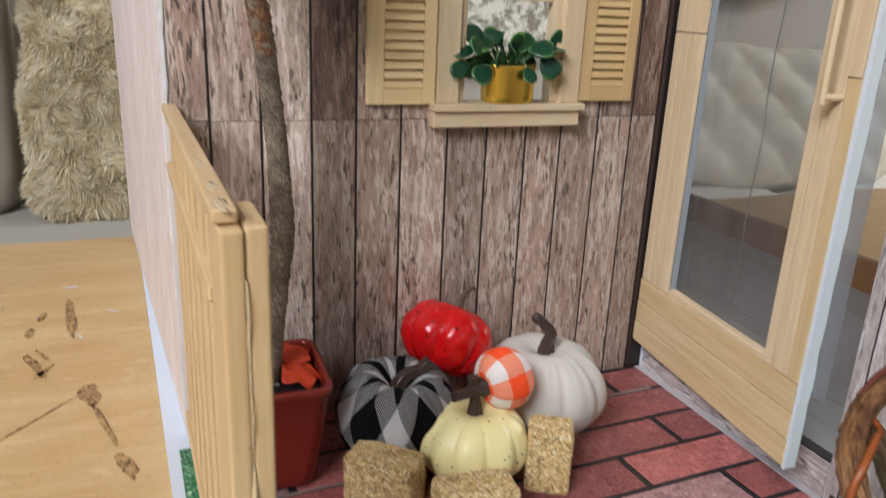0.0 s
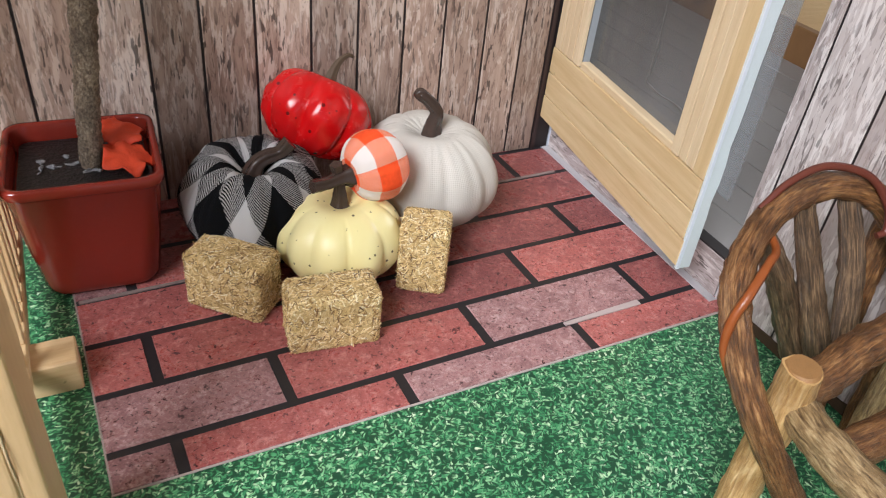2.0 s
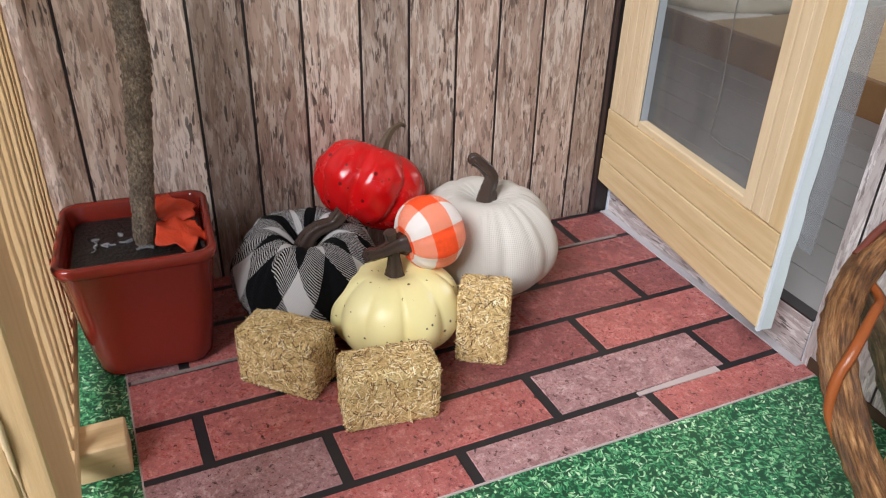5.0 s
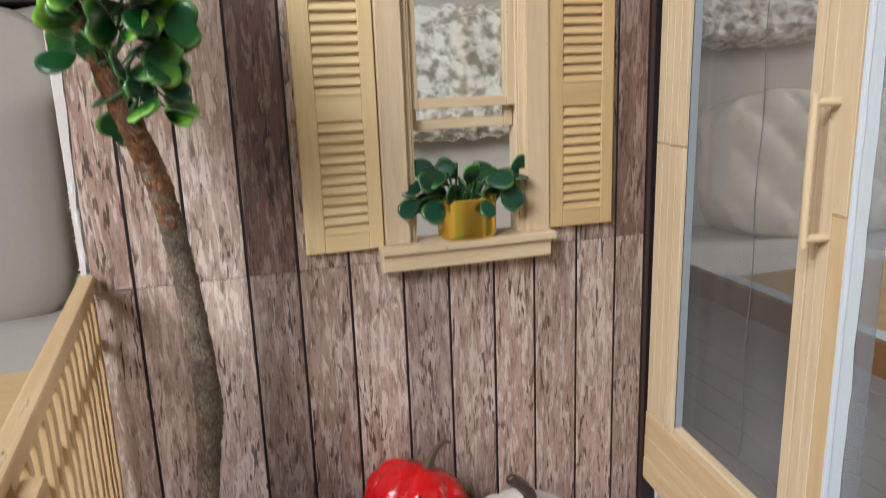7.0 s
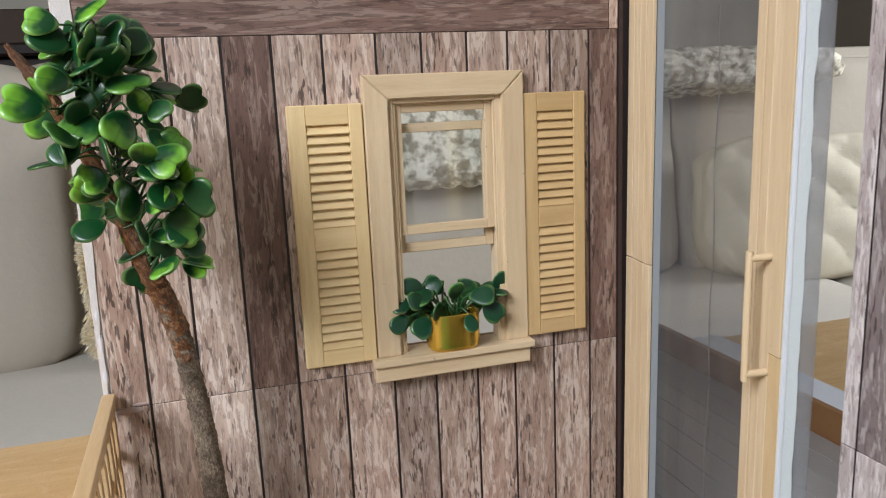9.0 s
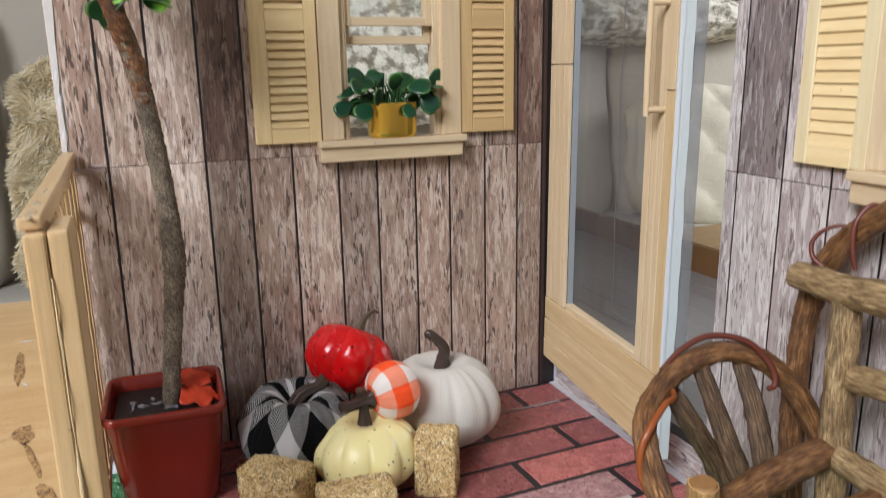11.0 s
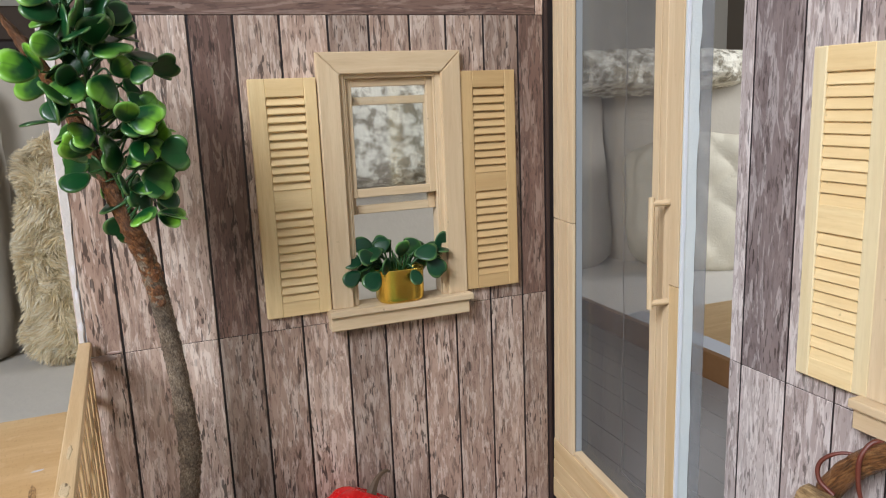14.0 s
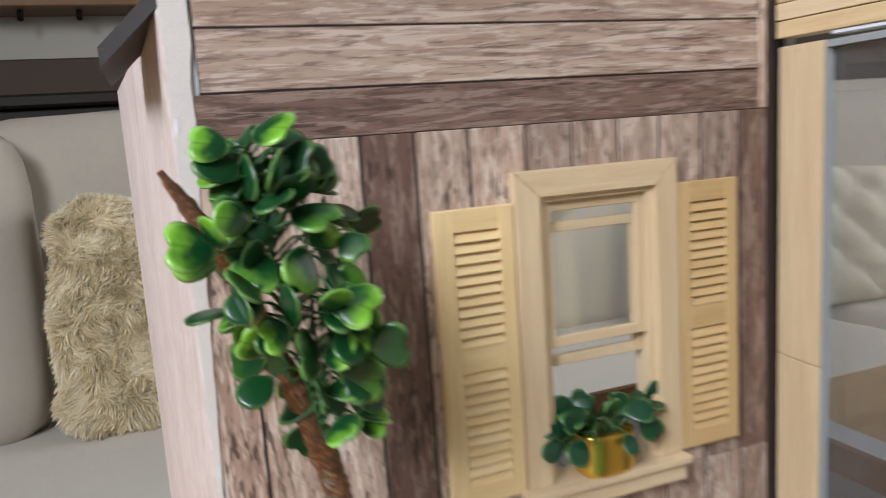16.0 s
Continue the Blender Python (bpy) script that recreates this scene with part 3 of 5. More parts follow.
def lathe(profile, segs, shape=None, uv=True):
    """Turned body; shape(angle, k) scales the radius and shifts the height at profile fraction k."""
    bm = bmesh.new()
    layer = bm.loops.layers.uv.new("UVMap") if uv else None
    n = len(profile)
    rows = []
    for j, (r, z) in enumerate(profile):
        row = []
        for s in range(segs):
            a = 2 * math.pi * s / segs
            f, dz = shape(a, j / (n - 1)) if shape else (1, 0)
            row.append(bm.verts.new((r * f * math.cos(a), r * f * math.sin(a), z + dz)))
        rows.append(row)
    for j in range(n - 1):
        for s in range(segs):
            q = (s + 1) % segs
            f = bm.faces.new((rows[j][s], rows[j][q], rows[j + 1][q], rows[j + 1][s]))
            if uv:
                for loop, (u, v) in zip(f.loops, ((s, j), (s + 1, j), (s + 1, j + 1), (s, j + 1))):
                    loop[layer].uv = (u / segs, v / (n - 1))
    bm.faces.new(list(reversed(rows[0])))
    bm.faces.new(rows[-1])
    return bm


rng = random.Random(7)

# ---- the room round the toy house ----
Z_FLOOR, Z_CEIL = -0.793, 2.40
FAR = Matrix.Translation((0.055, -0.030, 0.255)) @ Matrix.Scale(1.6, 4) @ Matrix.Translation((-0.055, 0.030, -0.255))   # the sofa side of the room, at full size
ZS = -0.40
part("floor", block(-1.75, 3.70, -2.55, 3.934, Z_FLOOR - 0.1, Z_FLOOR), M["room_floor"])
tagged(bpy.data.objects["floor"], "brown wooden floor of the living room", "floor", kind="structure")
tagged(part("ceiling", block(-1.75, 3.70, -2.55, 3.934, Z_CEIL, Z_CEIL + 0.1), M["ceiling"]), "painted living room ceiling, darkened to cut its bounce", "ceiling", kind="structure")
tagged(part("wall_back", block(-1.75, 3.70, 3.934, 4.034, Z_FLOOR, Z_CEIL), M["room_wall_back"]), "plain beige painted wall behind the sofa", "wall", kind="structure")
# far side wall; its opening is added for the sofa fill lamp
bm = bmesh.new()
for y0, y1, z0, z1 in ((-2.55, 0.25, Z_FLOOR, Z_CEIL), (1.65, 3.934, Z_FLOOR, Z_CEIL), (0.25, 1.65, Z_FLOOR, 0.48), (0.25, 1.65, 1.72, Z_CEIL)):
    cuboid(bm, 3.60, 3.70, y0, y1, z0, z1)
tagged(part("wall_far_side", bm, M["room_wall"]), "room wall darkened to cut bounce, with an added opening for the sofa fill", "wall", kind="structure")
# front wall; its opening is added for the weak front fill
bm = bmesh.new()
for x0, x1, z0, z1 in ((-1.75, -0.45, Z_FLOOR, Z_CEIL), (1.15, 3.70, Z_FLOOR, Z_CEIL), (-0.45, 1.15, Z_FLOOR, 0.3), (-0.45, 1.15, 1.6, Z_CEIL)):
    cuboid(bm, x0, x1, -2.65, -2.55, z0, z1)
tagged(part("wall_front", bm, M["room_wall"]), "room wall darkened to cut bounce, with an opening for a lamp", "wall", kind="structure")
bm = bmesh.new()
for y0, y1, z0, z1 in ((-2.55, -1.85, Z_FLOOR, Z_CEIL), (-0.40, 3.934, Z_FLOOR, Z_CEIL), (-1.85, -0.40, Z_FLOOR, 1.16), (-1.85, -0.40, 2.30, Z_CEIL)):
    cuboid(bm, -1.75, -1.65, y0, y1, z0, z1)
tagged(part("wall_window_side", bm, M["room_wall"]), "room wall darkened to cut bounce, with an opening for a lamp", "wall", kind="structure")

# dark wooden sideboard on the wall behind the sofa
cab = thing("sideboard", "dark brown wooden sideboard behind the sofa", "cabinet", at=FAR)
part("body", block(-0.93, 0.9, 2.0, 2.44, ZS, 0.41, 0.006), M["dark_wood"], cab)
part("top", block(-0.95, 0.93, 1.97, 2.44, 0.41, 0.44, 0.006), M["dark_wood"], cab)
part("back_board", block(-0.95, 0.93, 2.425, 2.440, 0.44, 0.566, 0.004), M["mid_dark"], cab)
for x in (-0.5, 0.2):
    part("door", block(x - 0.33, x + 0.33, 1.985, 1.998, ZS + 0.08, 0.38, 0.004), M["dark_wood"], cab)
shelf = thing("wall_shelf", "brown wooden wall shelf with pegs above the sideboard", "shelf", at=FAR)
part("board", block(-0.93, 0.4, 2.28, 2.445, 0.68, 0.76, 0.004), M["mid_wood"], shelf)
for n in range(8):
    part("peg", tube([(-0.8 + n * 0.14, 2.34, 0.682), (-0.8 + n * 0.14, 2.32, 0.655)], 0.008, 8, 2), M["dark_wood"], shelf)


# sofa
def cushion(sx, sy, sz, power=4.0, nx=20, crown=0.25):
    """A soft box, with bulging faces."""
    bm = bmesh.new()
    bmesh.ops.create_uvsphere(bm, u_segments=nx * 2, v_segments=nx, radius=1.0)
    for v in bm.verts:
        d = v.co.normalized()
        s = (abs(d.x) ** power + abs(d.y) ** power + abs(d.z) ** power) ** (-1 / power)
        q = d * s
        w = 1 + 0.02 * noise.noise(q * 2.3)
        v.co = Vector((q.x * sx, q.y * sy, q.z * sz)) * w
    return bm


sofa = thing("sofa", "beige upholstered sofa behind the toy house", "sofa", at=FAR)
part("base", block(-0.95, 2.1, 0.80, 1.72, -0.40, -0.228, 0.03, segs=3), M["sofa"], sofa)
for x0, x1 in ((-0.95, 0.12), (0.13, 1.2), (1.21, 2.1)):
    o = part("seat_cushion", cushion((x1 - x0) / 2, 0.30, 0.078, 7), M["seat"], sofa, smooth=True)
    o.matrix_basis = pose((x0 + x1) / 2, 1.09, -0.158)
for x0, x1 in ((-0.95, -0.138), (-0.26, 0.95), (0.96, 2.1)):
    o = part("back_cushion", cushion((x1 - x0) / 2, 0.10, 0.235, 8 if x0 < -0.9 else 9, 26), M["sofa"], sofa, smooth=True)
    o.matrix_basis = pose((x0 + x1) / 2, 1.28 if x0 < -0.9 else 1.37, 0.080 if x0 > 0.9 else 0.118, -10)
part("backrest", block(-0.95, 2.1, 1.48, 1.72, -0.228, 0.355, 0.05, segs=3), M["sofa"], sofa)


def hair(shell, count, length, droop, seed):
    """Loose locks on the faces of a cushion's mesh, in its own space."""
    r = random.Random(seed)
    shell.data.calc_loop_triangles()
    vs = shell.data.vertices
    tris = [tuple(t.vertices) for t in shell.data.loop_triangles]
    areas = np.cumsum([max(1e-9, t.area) for t in shell.data.loop_triangles])
    verts, faces = [], []
    for _ in range(count):
        a, b, c = tris[int(np.searchsorted(areas, r.random() * areas[-1]))]
        u, w = r.random(), r.random()
        if u + w > 1:
            u, w = 1 - u, 1 - w
        p = vs[a].co * (1 - u - w) + vs[b].co * u + vs[c].co * w
        n = (vs[a].normal + vs[b].normal + vs[c].normal).normalized()
        lock = noise.noise_vector(p * 34.0) * 1.1 + noise.noise_vector(p * 110.0) * 0.6
        d = (n * 0.8 + lock * 1.3 + Vector((r.gauss(0, .25), r.gauss(0, .25), r.gauss(0, .25) - droop))).normalized()
        ln = length * r.uniform(0.5, 1.2)
        s = d.cross(Vector((r.random(), r.random(), 0.3))).normalized() * ln * 0.07
        q = p + d * ln * 0.55
        e = p + d * ln + Vector((0, 0, -droop * ln * 0.4)) + lock * ln * 0.3
        k = len(verts)
        verts += [p - s, p + s, q + s * 0.7, q - s * 0.7, e]
        faces += [(k, k + 1, k + 2, k + 3), (k + 3, k + 2, k + 4)]
    me = bpy.data.meshes.new("fleece")
    me.from_pydata(verts, [], faces)
    return me


def fleece(name, label, m, size, core, hairs, count, length, seed, power=3.2, lumps=0.0):
    top = thing(name, label, "cushion", at=m)
    bm = cushion(*size, power, 16 if count else 84)
    if lumps:
        for v in bm.verts:
            v.co.x *= 1 + lumps * (noise.noise(v.co * 16 + Vector((0, 0, seed))) + 0.6 * math.cos(v.co.z * 55))
            v.co.y *= 1 + 3 * lumps * noise.noise(v.co * 22 + Vector((seed, 0, 4)))
    if not count:   # looped pile: small soft knots
        for v in bm.verts:
            d = v.co.normalized()
            v.co += d * (0.010 * noise.noise(v.co * 60) + 0.006 * abs(noise.noise(v.co * 130 + Vector((seed, 0, 0)))))
    shell = part("cover", bm, core, top, smooth=True)
    if not count:
        return top
    me = hair(shell, count, length, 0.35, seed)
    me.materials.append(hairs)
    o = new("fleece", me)
    o.parent = top
    tagged(o, kind="stuff")
    return top


fleece("fur_cushion", "tan shaggy fleece cushion leaning on the sofa", FAR @ pose(-0.046, 1.17, 0.076, -8, 3, -6), (0.068, 0.045, 0.158), M["fur_tan"], M["hair_tan"], 52000, 0.013, 3, 5.0, 0.09)
fleece("fleece_throw", "white fluffy fleece throw hanging over the sofa back", FAR @ pose(0.47, 1.255, 0.232, -10, 0, 2), (0.28, 0.055, 0.105), M["boucle"], None, 0, 0.0, 4, 3.6, 0.06)
fleece("fleece_throw", "mottled cream fleece throw over the sofa back", FAR @ pose(1.02, 1.335, 0.300, -6, 0, 0), (0.29, 0.125, 0.042), M["boucle"], None, 0, 0.0, 5, 3.6, 0.05)


def quilted(m, sx, sy, sz, cell):
    """A padded cushion stitched in diamonds."""
    top = thing("quilted_cushion", "cream quilted cushion with diamond stitching on the sofa", "cushion", at=m)
    bm = cushion(sx, sy, sz, 4.5, 64)
    for v in bm.verts:
        u, w = (v.co.x + v.co.z) / cell, (v.co.x - v.co.z) / cell
        puff = (abs(math.sin(math.pi * u)) * abs(math.sin(math.pi * w))) ** 0.45
        crease = noise.noise(v.co * 14) * 0.006
        v.co.y *= 1 + 0.30 * (puff - 0.7)
        v.co += Vector((noise.noise(v.co * 5) * 0.02, crease, noise.noise(v.co * 6 + Vector((4, 0, 0))) * 0.02))
    part("cover", bm, M["quilt"], top, smooth=True)
    return top


quilted(FAR @ pose(1.20, 1.17, 0.036, -14, 2, -8), 0.27, 0.075, 0.140, 0.105)

# ---- the table that the toy house stands on ----
table = thing("table", "worn plywood table top with dark stains, under the toy house", "table")
part("tabletop", block(-0.62, 1.0, -0.55, 0.755, -0.034, -0.0075, 0.002), M["table"], table)
for x, y in ((-0.57, -0.5), (0.95, -0.5), (-0.57, 0.70), (0.95, 0.70)):
    part("leg", block(x - 0.03, x + 0.03, y - 0.03, y + 0.03, Z_FLOOR, -0.034, 0.003), M["table"], table)


def blot(cx, cy, lx, ly, turn, seed):
    """A flat irregular stain."""
    bm = bmesh.new()
    ring = []
    for s in range(28):
        a = 2 * math.pi * s / 28
        w = 1 + 0.45 * noise.noise((math.cos(a) * 1.7, math.sin(a) * 1.7, seed * 3.1))
        p = Vector((lx * w * math.cos(a), ly * w * math.sin(a), 0))
        ring.append(bm.verts.new(Matrix.Rotation(radians(turn), 3, 'Z') @ p + Vector((cx, cy, -0.0071))))
    bm.faces.new(ring)
    return bm


STAINS = ((-0.0310, 0.4400, 0.0150, 0.0052, 100), (-0.0215, 0.4020, 0.0270, 0.0017, 106), (-0.0105, 0.3590, 0.0140, 0.0034, 106), (-0.0478, 0.5600, 0.0330, 0.0036, 96), (-0.0640, 0.4880, 0.0200, 0.0030, 112), (-0.0580, 0.4760, 0.0100, 0.0020, 60), (-0.0715, 0.5380, 0.0100, 0.0024, 92), (-0.0667, 0.5660, 0.0080, 0.0022, 80), (-0.0600, 0.5000, 0.0100, 0.0016, 118),
          (-0.0550, 0.4190, 0.0300, 0.0008, 48), (-0.0950, 0.3800, 0.0100, 0.0022, 80))
for n, q in enumerate(STAINS):
    part("stain", blot(*q, n), M["stain"], table)

for x, y, l, w, turn in ((-0.0510, 0.6240, 0.0050, 0.0016, 10), (-0.0204, 0.5660, 0.0050, 0.0009, -40), (-0.0400, 0.5250, 0.0040, 0.0010, -60), (-0.0820, 0.4700, 0.0030, 0.0010, 20), (-0.0350, 0.3300, 0.0028, 0.0011, 70)):
    part("paint_fleck", blot(x, y, l, w, turn, x * 900), M["glue"], table)

# ---- base of the house: foam board, printed turf and brick sheets ----
base = bmesh.new()


def prism(bm, low, high, z0, z1):
    """A slab over two four-cornered outlines."""
    a = [bm.verts.new((x, y, z0)) for x, y in low]
    b = [bm.verts.new((x, y, z1)) for x, y in high]
    bm.faces.new(list(reversed(a))), bm.faces.new(b)
    for s in range(4):
        bm.faces.new((a[s], a[(s + 1) % 4], b[(s + 1) % 4], b[s]))
    return bm


BASE = ((0.0225, -0.12), (0.64, -0.12), (0.64, 0.75), (-0.0025, 0.75))
prism(base, BASE, BASE, -0.0072, -0.0012)
tagged(part("base_board", base, M["foam"]), "white foam board base of the toy house", "base board", kind="structure")
TURF = ((0.024, -0.118), (0.60, -0.118), (0.60, 0.354), (0.0145, 0.354))
tagged(part("ground", prism(bmesh.new(), TURF, TURF, -0.0011, -0.0006), M["grass"]), "printed green turf paper sheet", "turf", kind="structure")

# printed brick sheet: the mortar is the sheet, bricks lie a hair above it
PAVE = Matrix.Translation((0.0458, 0.1965, 0)) @ Matrix.Rotation(radians(2.9), 4, 'Z')
pave = thing("pavement", "printed red brick paving sheet on the porch", "pavement", kind="structure")


def front(u):
    return 0.0074 - 0.0195 * u


sheet = ((0, front(0)), (0.2535, front(0.2535)), (0.2535, 0.172), (0, 0.172))
bm = prism(bmesh.new(), sheet, sheet, -0.0005, 0.0001)
bmesh.ops.transform(bm, matrix=PAVE, verts=bm.verts)
part("mortar_sheet", bm, M["mortar"], pave)
edge = ((-0.0006, front(0) - 0.0006), (0.2520, front(0.2520) - 0.0007), (0.2520, front(0.2520)), (-0.0006, front(0)))
bm = prism(bmesh.new(), edge, edge, -0.0005, 0.00005)
bmesh.ops.transform(bm, matrix=PAVE, verts=bm.verts)
part("paper_edge", bm, M["paper"], pave)
part("paper_edge", block(-0.0006, -0.00005, front(0) + 0.0001, 0.171, -0.0005, 0.00005, m=PAVE), M["paper"], pave)
BRICK_TONES = ("mrmrr", "mrmdd", "rrdrr", "rrddr", "mrddd", "drddd", "rrddd")   # red, mauve or deep, row by row
BRICKS = {"r": M["brick_red"], "m": M["brick_mauve"], "d": M["brick_deep"]}
LINES = (0.0222, 0.0488, 0.0757, 0.1028, 0.1302, 0.1575)   # mortar lines across the sheet
for row in range(7):
    even = row % 2 == 0
    tones = BRICK_TONES[row]
    first, step = (0.0210 - 0.0797, 0.0797) if even else (0.0612 - 0.0806, 0.0806)
    for n in range(5):
        x0, x1 = first + n * step + 0.0020, first + (n + 1) * step - 0.0020
        x0, x1 = max(x0, 0.0), min(x1, 0.2535)
        if x1 - x0 < 0.004:
            continue
        ya, yb = (front(x0), front(x1)) if row == 0 else (LINES[row - 1] + 0.0016 - 0.008 * x0, LINES[row - 1] + 0.0016 - 0.008 * x1)
        yc, yd = (LINES[row] - 0.0016 - 0.008 * x1, LINES[row] - 0.0016 - 0.008 * x0) if row < 6 else (0.172, 0.172)
        cx, cy = (x0 + x1) / 2, (ya + yc) / 2
        o = ((x0 - cx, ya - cy), (x1 - cx, yb - cy), (x1 - cx, yc - cy), (x0 - cx, yd - cy))
        t = tuple((x * 0.994, y * 0.985) for x, y in o)
        bm = prism(bmesh.new(), o, t, 0, 0.0004)
        o = part("brick", bm, BRICKS[tones[n]], pave)
        o.matrix_world = PAVE @ Matrix.Translation((cx, cy, 0.0001))
for x0, x1, y, h0, h1 in ((0.1765, 0.2160, 0.0206, 0.0009, 0.0016), (0.0010, 0.0450, 0.1028, 0.0009, 0.0006), (0.17, 0.245, 0.1290, 0.0006, 0.0009)):
    o = ((x0, y - h0), (x1, y - h1), (x1, y + h1), (x0, y + h0))
    bm = prism(bmesh.new(), o, o, 0.0001, 0.00062)
    bmesh.ops.transform(bm, matrix=PAVE, verts=bm.verts)
    part("paper_seam", bm, M["paper"] if y < 0.03 else M["torn_seam"], pave)

# ---- walls of the toy house ----
YW, XR = 0.365, 0.296
WX0, WX1, WZ0, WZ1 = 0.1585, 0.2172, 0.1665, 0.2965   # window opening


def wall_slab(bm, holes_x, z0, z1, place):
    (a0, a1), (h0, h1), (k0, k1) = holes_x
    for u0, u1, w0, w1 in ((a0, h0, z0, z1), (h1, a1, z0, z1), (h0, h1, z0, k0), (h0, h1, k1, z1)):
        place(bm, u0, u1, w0, w1)


wall_n = thing("wall_north", "toy house front wall covered in printed weathered brown planks", "wall", kind="structure")
bm = bmesh.new()
wall_slab(bm, ((0.0187, 0.302), (WX0, WX1), (WZ0, WZ1)), -0.001, 0.372, lambda b, u0, u1, w0, w1: cuboid(b, u0, u1, YW + 0.0012, YW + 0.0062, w0, w1))
prism(bm, ((0.0187, YW + 0.0012), (0.302, YW + 0.0012), (0.302, YW + 0.0062), (0.0187, YW + 0.0062)), ((0.16, YW + 0.0012), (0.175, YW + 0.0012), (0.175, YW + 0.0062), (0.16, YW + 0.0062)), 0.372, 0.508)
part("core", bm, M["foam"], wall_n)
bm = bmesh.new()
wall_slab(bm, ((0.0290, XR - 0.001), (WX0, WX1), (WZ0, WZ1)), 0.0, 0.384, lambda b, u0, u1, w0, w1: cuboid(b, u0, u1, YW + 0.0004, YW + 0.0013, w0, w1))
part("joint_sheet", bm, M["joint"], wall_n)
JOINTS = [0.0210, 0.0383, 0.0614, 0.0852, 0.1072, 0.1303, 0.1555, 0.1778, 0.2008, 0.2222, 0.2452, 0.2670, 0.2838]
SEAM, TOPZ = 0.1602, 0.3262
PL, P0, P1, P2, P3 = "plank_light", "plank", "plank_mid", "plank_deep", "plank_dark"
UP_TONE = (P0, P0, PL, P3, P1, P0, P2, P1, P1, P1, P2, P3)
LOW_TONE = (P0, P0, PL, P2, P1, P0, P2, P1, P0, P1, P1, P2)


def plank_at(x0, x1, z0, z1, mat, torn=False):
    """One printed plank; cut away where the window stands."""
    pieces = [(x0, x1, z0, z1)]
    if x1 > WX0 and x0 < WX1 and z1 > WZ0 and z0 < WZ1:
        pieces = []
        if z0 < WZ0:
            pieces.append((x0, x1, z0, WZ0))
        if z1 > WZ1:
            pieces.append((x0, x1, WZ1, z1))
        if x0 < WX0:
            pieces.append((x0, WX0, max(z0, WZ0), WZ1))
        if x1 > WX1:
            pieces.append((WX1, x1, max(z0, WZ0), WZ1))
    for a, b, c, d in pieces:
        bm = block(a, b, YW, YW + 0.0008, c, d, 0.00025)
        if torn:
            bmesh.ops.subdivide_edges(bm, edges=[e for e in bm.edges if abs(e.verts[0].co.z - e.verts[1].co.z) > 0.05], cuts=14)
            for v in bm.verts:
                if v.co.x < a + 0.0005:
                    v.co.x += 0.0011 * (noise.noise((0, v.co.z * 90, 3)) + 0.4) + max(0.0, v.co.z - 0.26) * 0.05
        part("plank", bm, mat, wall_n)


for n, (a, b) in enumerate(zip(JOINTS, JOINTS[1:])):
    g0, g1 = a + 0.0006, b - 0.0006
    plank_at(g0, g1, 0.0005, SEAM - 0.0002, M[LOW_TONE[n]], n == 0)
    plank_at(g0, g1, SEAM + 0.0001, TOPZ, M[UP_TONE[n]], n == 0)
for z0, z1, mat in ((TOPZ + 0.0003, 0.3442, M["board_dark"]), (0.3450, 0.3668, M["board"]), (0.3676, 0.3885, M["board"])):
    part("plank", block(0.0265 if z0 < 0.34 else 0.0295, 0.2785, YW, YW + 0.0008, z0, z1, 0.00025), mat, wall_n)
part("plank", block(0.2789, 0.2836, YW, YW + 0.0008, TOPZ + 0.0003, 0.3885, 0.0002), M["plank"], wall_n)
part("corner_strip", block(0.2842, 0.2865, YW - 0.0004, YW + 0.0006, 0.0, 0.3885), M["plank_edge"], wall_n)
bm = bmesh.new()   # bare paper and glue where the print is torn from the edge
rows = []
for n in range(60):
    z = n / 59 * 0.388
    wide = 0.0020 + 0.0016 * max(0.0, noise.noise((0, z * 70, 3))) + 0.0008 * noise.noise((4, z * 260, 3)) + max(0.0, z - 0.20) * 0.040
    rows.append([bm.verts.new((0.0186, YW + 0.0013, z)), bm.verts.new((0.0188, YW - 0.0003, z)), bm.verts.new((0.0188 + wide, YW - 0.0004, z)), bm.verts.new((0.0194 + wide, YW + 0.0013, z))])
for p, q in zip(rows, rows[1:]):
    for k in range(4):
        bm.faces.new((p[k], p[(k + 1) % 4], q[(k + 1) % 4], q[k]))
bm.faces.new(rows[0]), bm.faces.new(list(reversed(rows[-1])))
part("torn_edge", bm, M["torn_paper"], wall_n, "white torn paper edge with dried glue")
for z in (0.177, 0.192, 0.206, 0.333):
    bm = bmesh.new()
    bmesh.ops.create_icosphere(bm, subdivisions=2, radius=1.0)
    for v in bm.verts:
        w = 1 + 0.5 * noise.noise(v.co * 2 + Vector((z * 90, 0, 0)))
        v.co = Vector((0.0203 + v.co.x * 0.0016 * w, YW + 0.0006 + v.co.y * 0.0012, z + v.co.z * 0.0055 * w))
    part("glue_blob", bm, M["glue"], wall_n, smooth=True)

for x0, x1, z, h in ((0.0222, 0.0350, 0.1588, 0.0016), (0.0300, 0.0372, 0.1612, 0.0008)):
    bm = bmesh.new()
    bmesh.ops.create_icosphere(bm, subdivisions=3, radius=1.0)
    for v in bm.verts:
        w = 1 + 0.5 * noise.noise(v.co * 3 + Vector((x0 * 900, 0, 0)))
        v.co = Vector(((x0 + x1) / 2 + v.co.x * (x1 - x0) / 2, YW - 0.0001 + v.co.y * 0.0003, z + v.co.z * h * w))
    part("glue_smear", bm, M["glue_wall"], wall_n, smooth=True)

# side wall, running back from the front wall's edge
wall_w = thing("wall_west", "toy house side wall of printed planks, lightened for the daylight on it", "wall", kind="structure")


def side_x(y):
    return 0.0188 + (y - 0.366) / 0.384 * (-0.0068 - 0.0188)


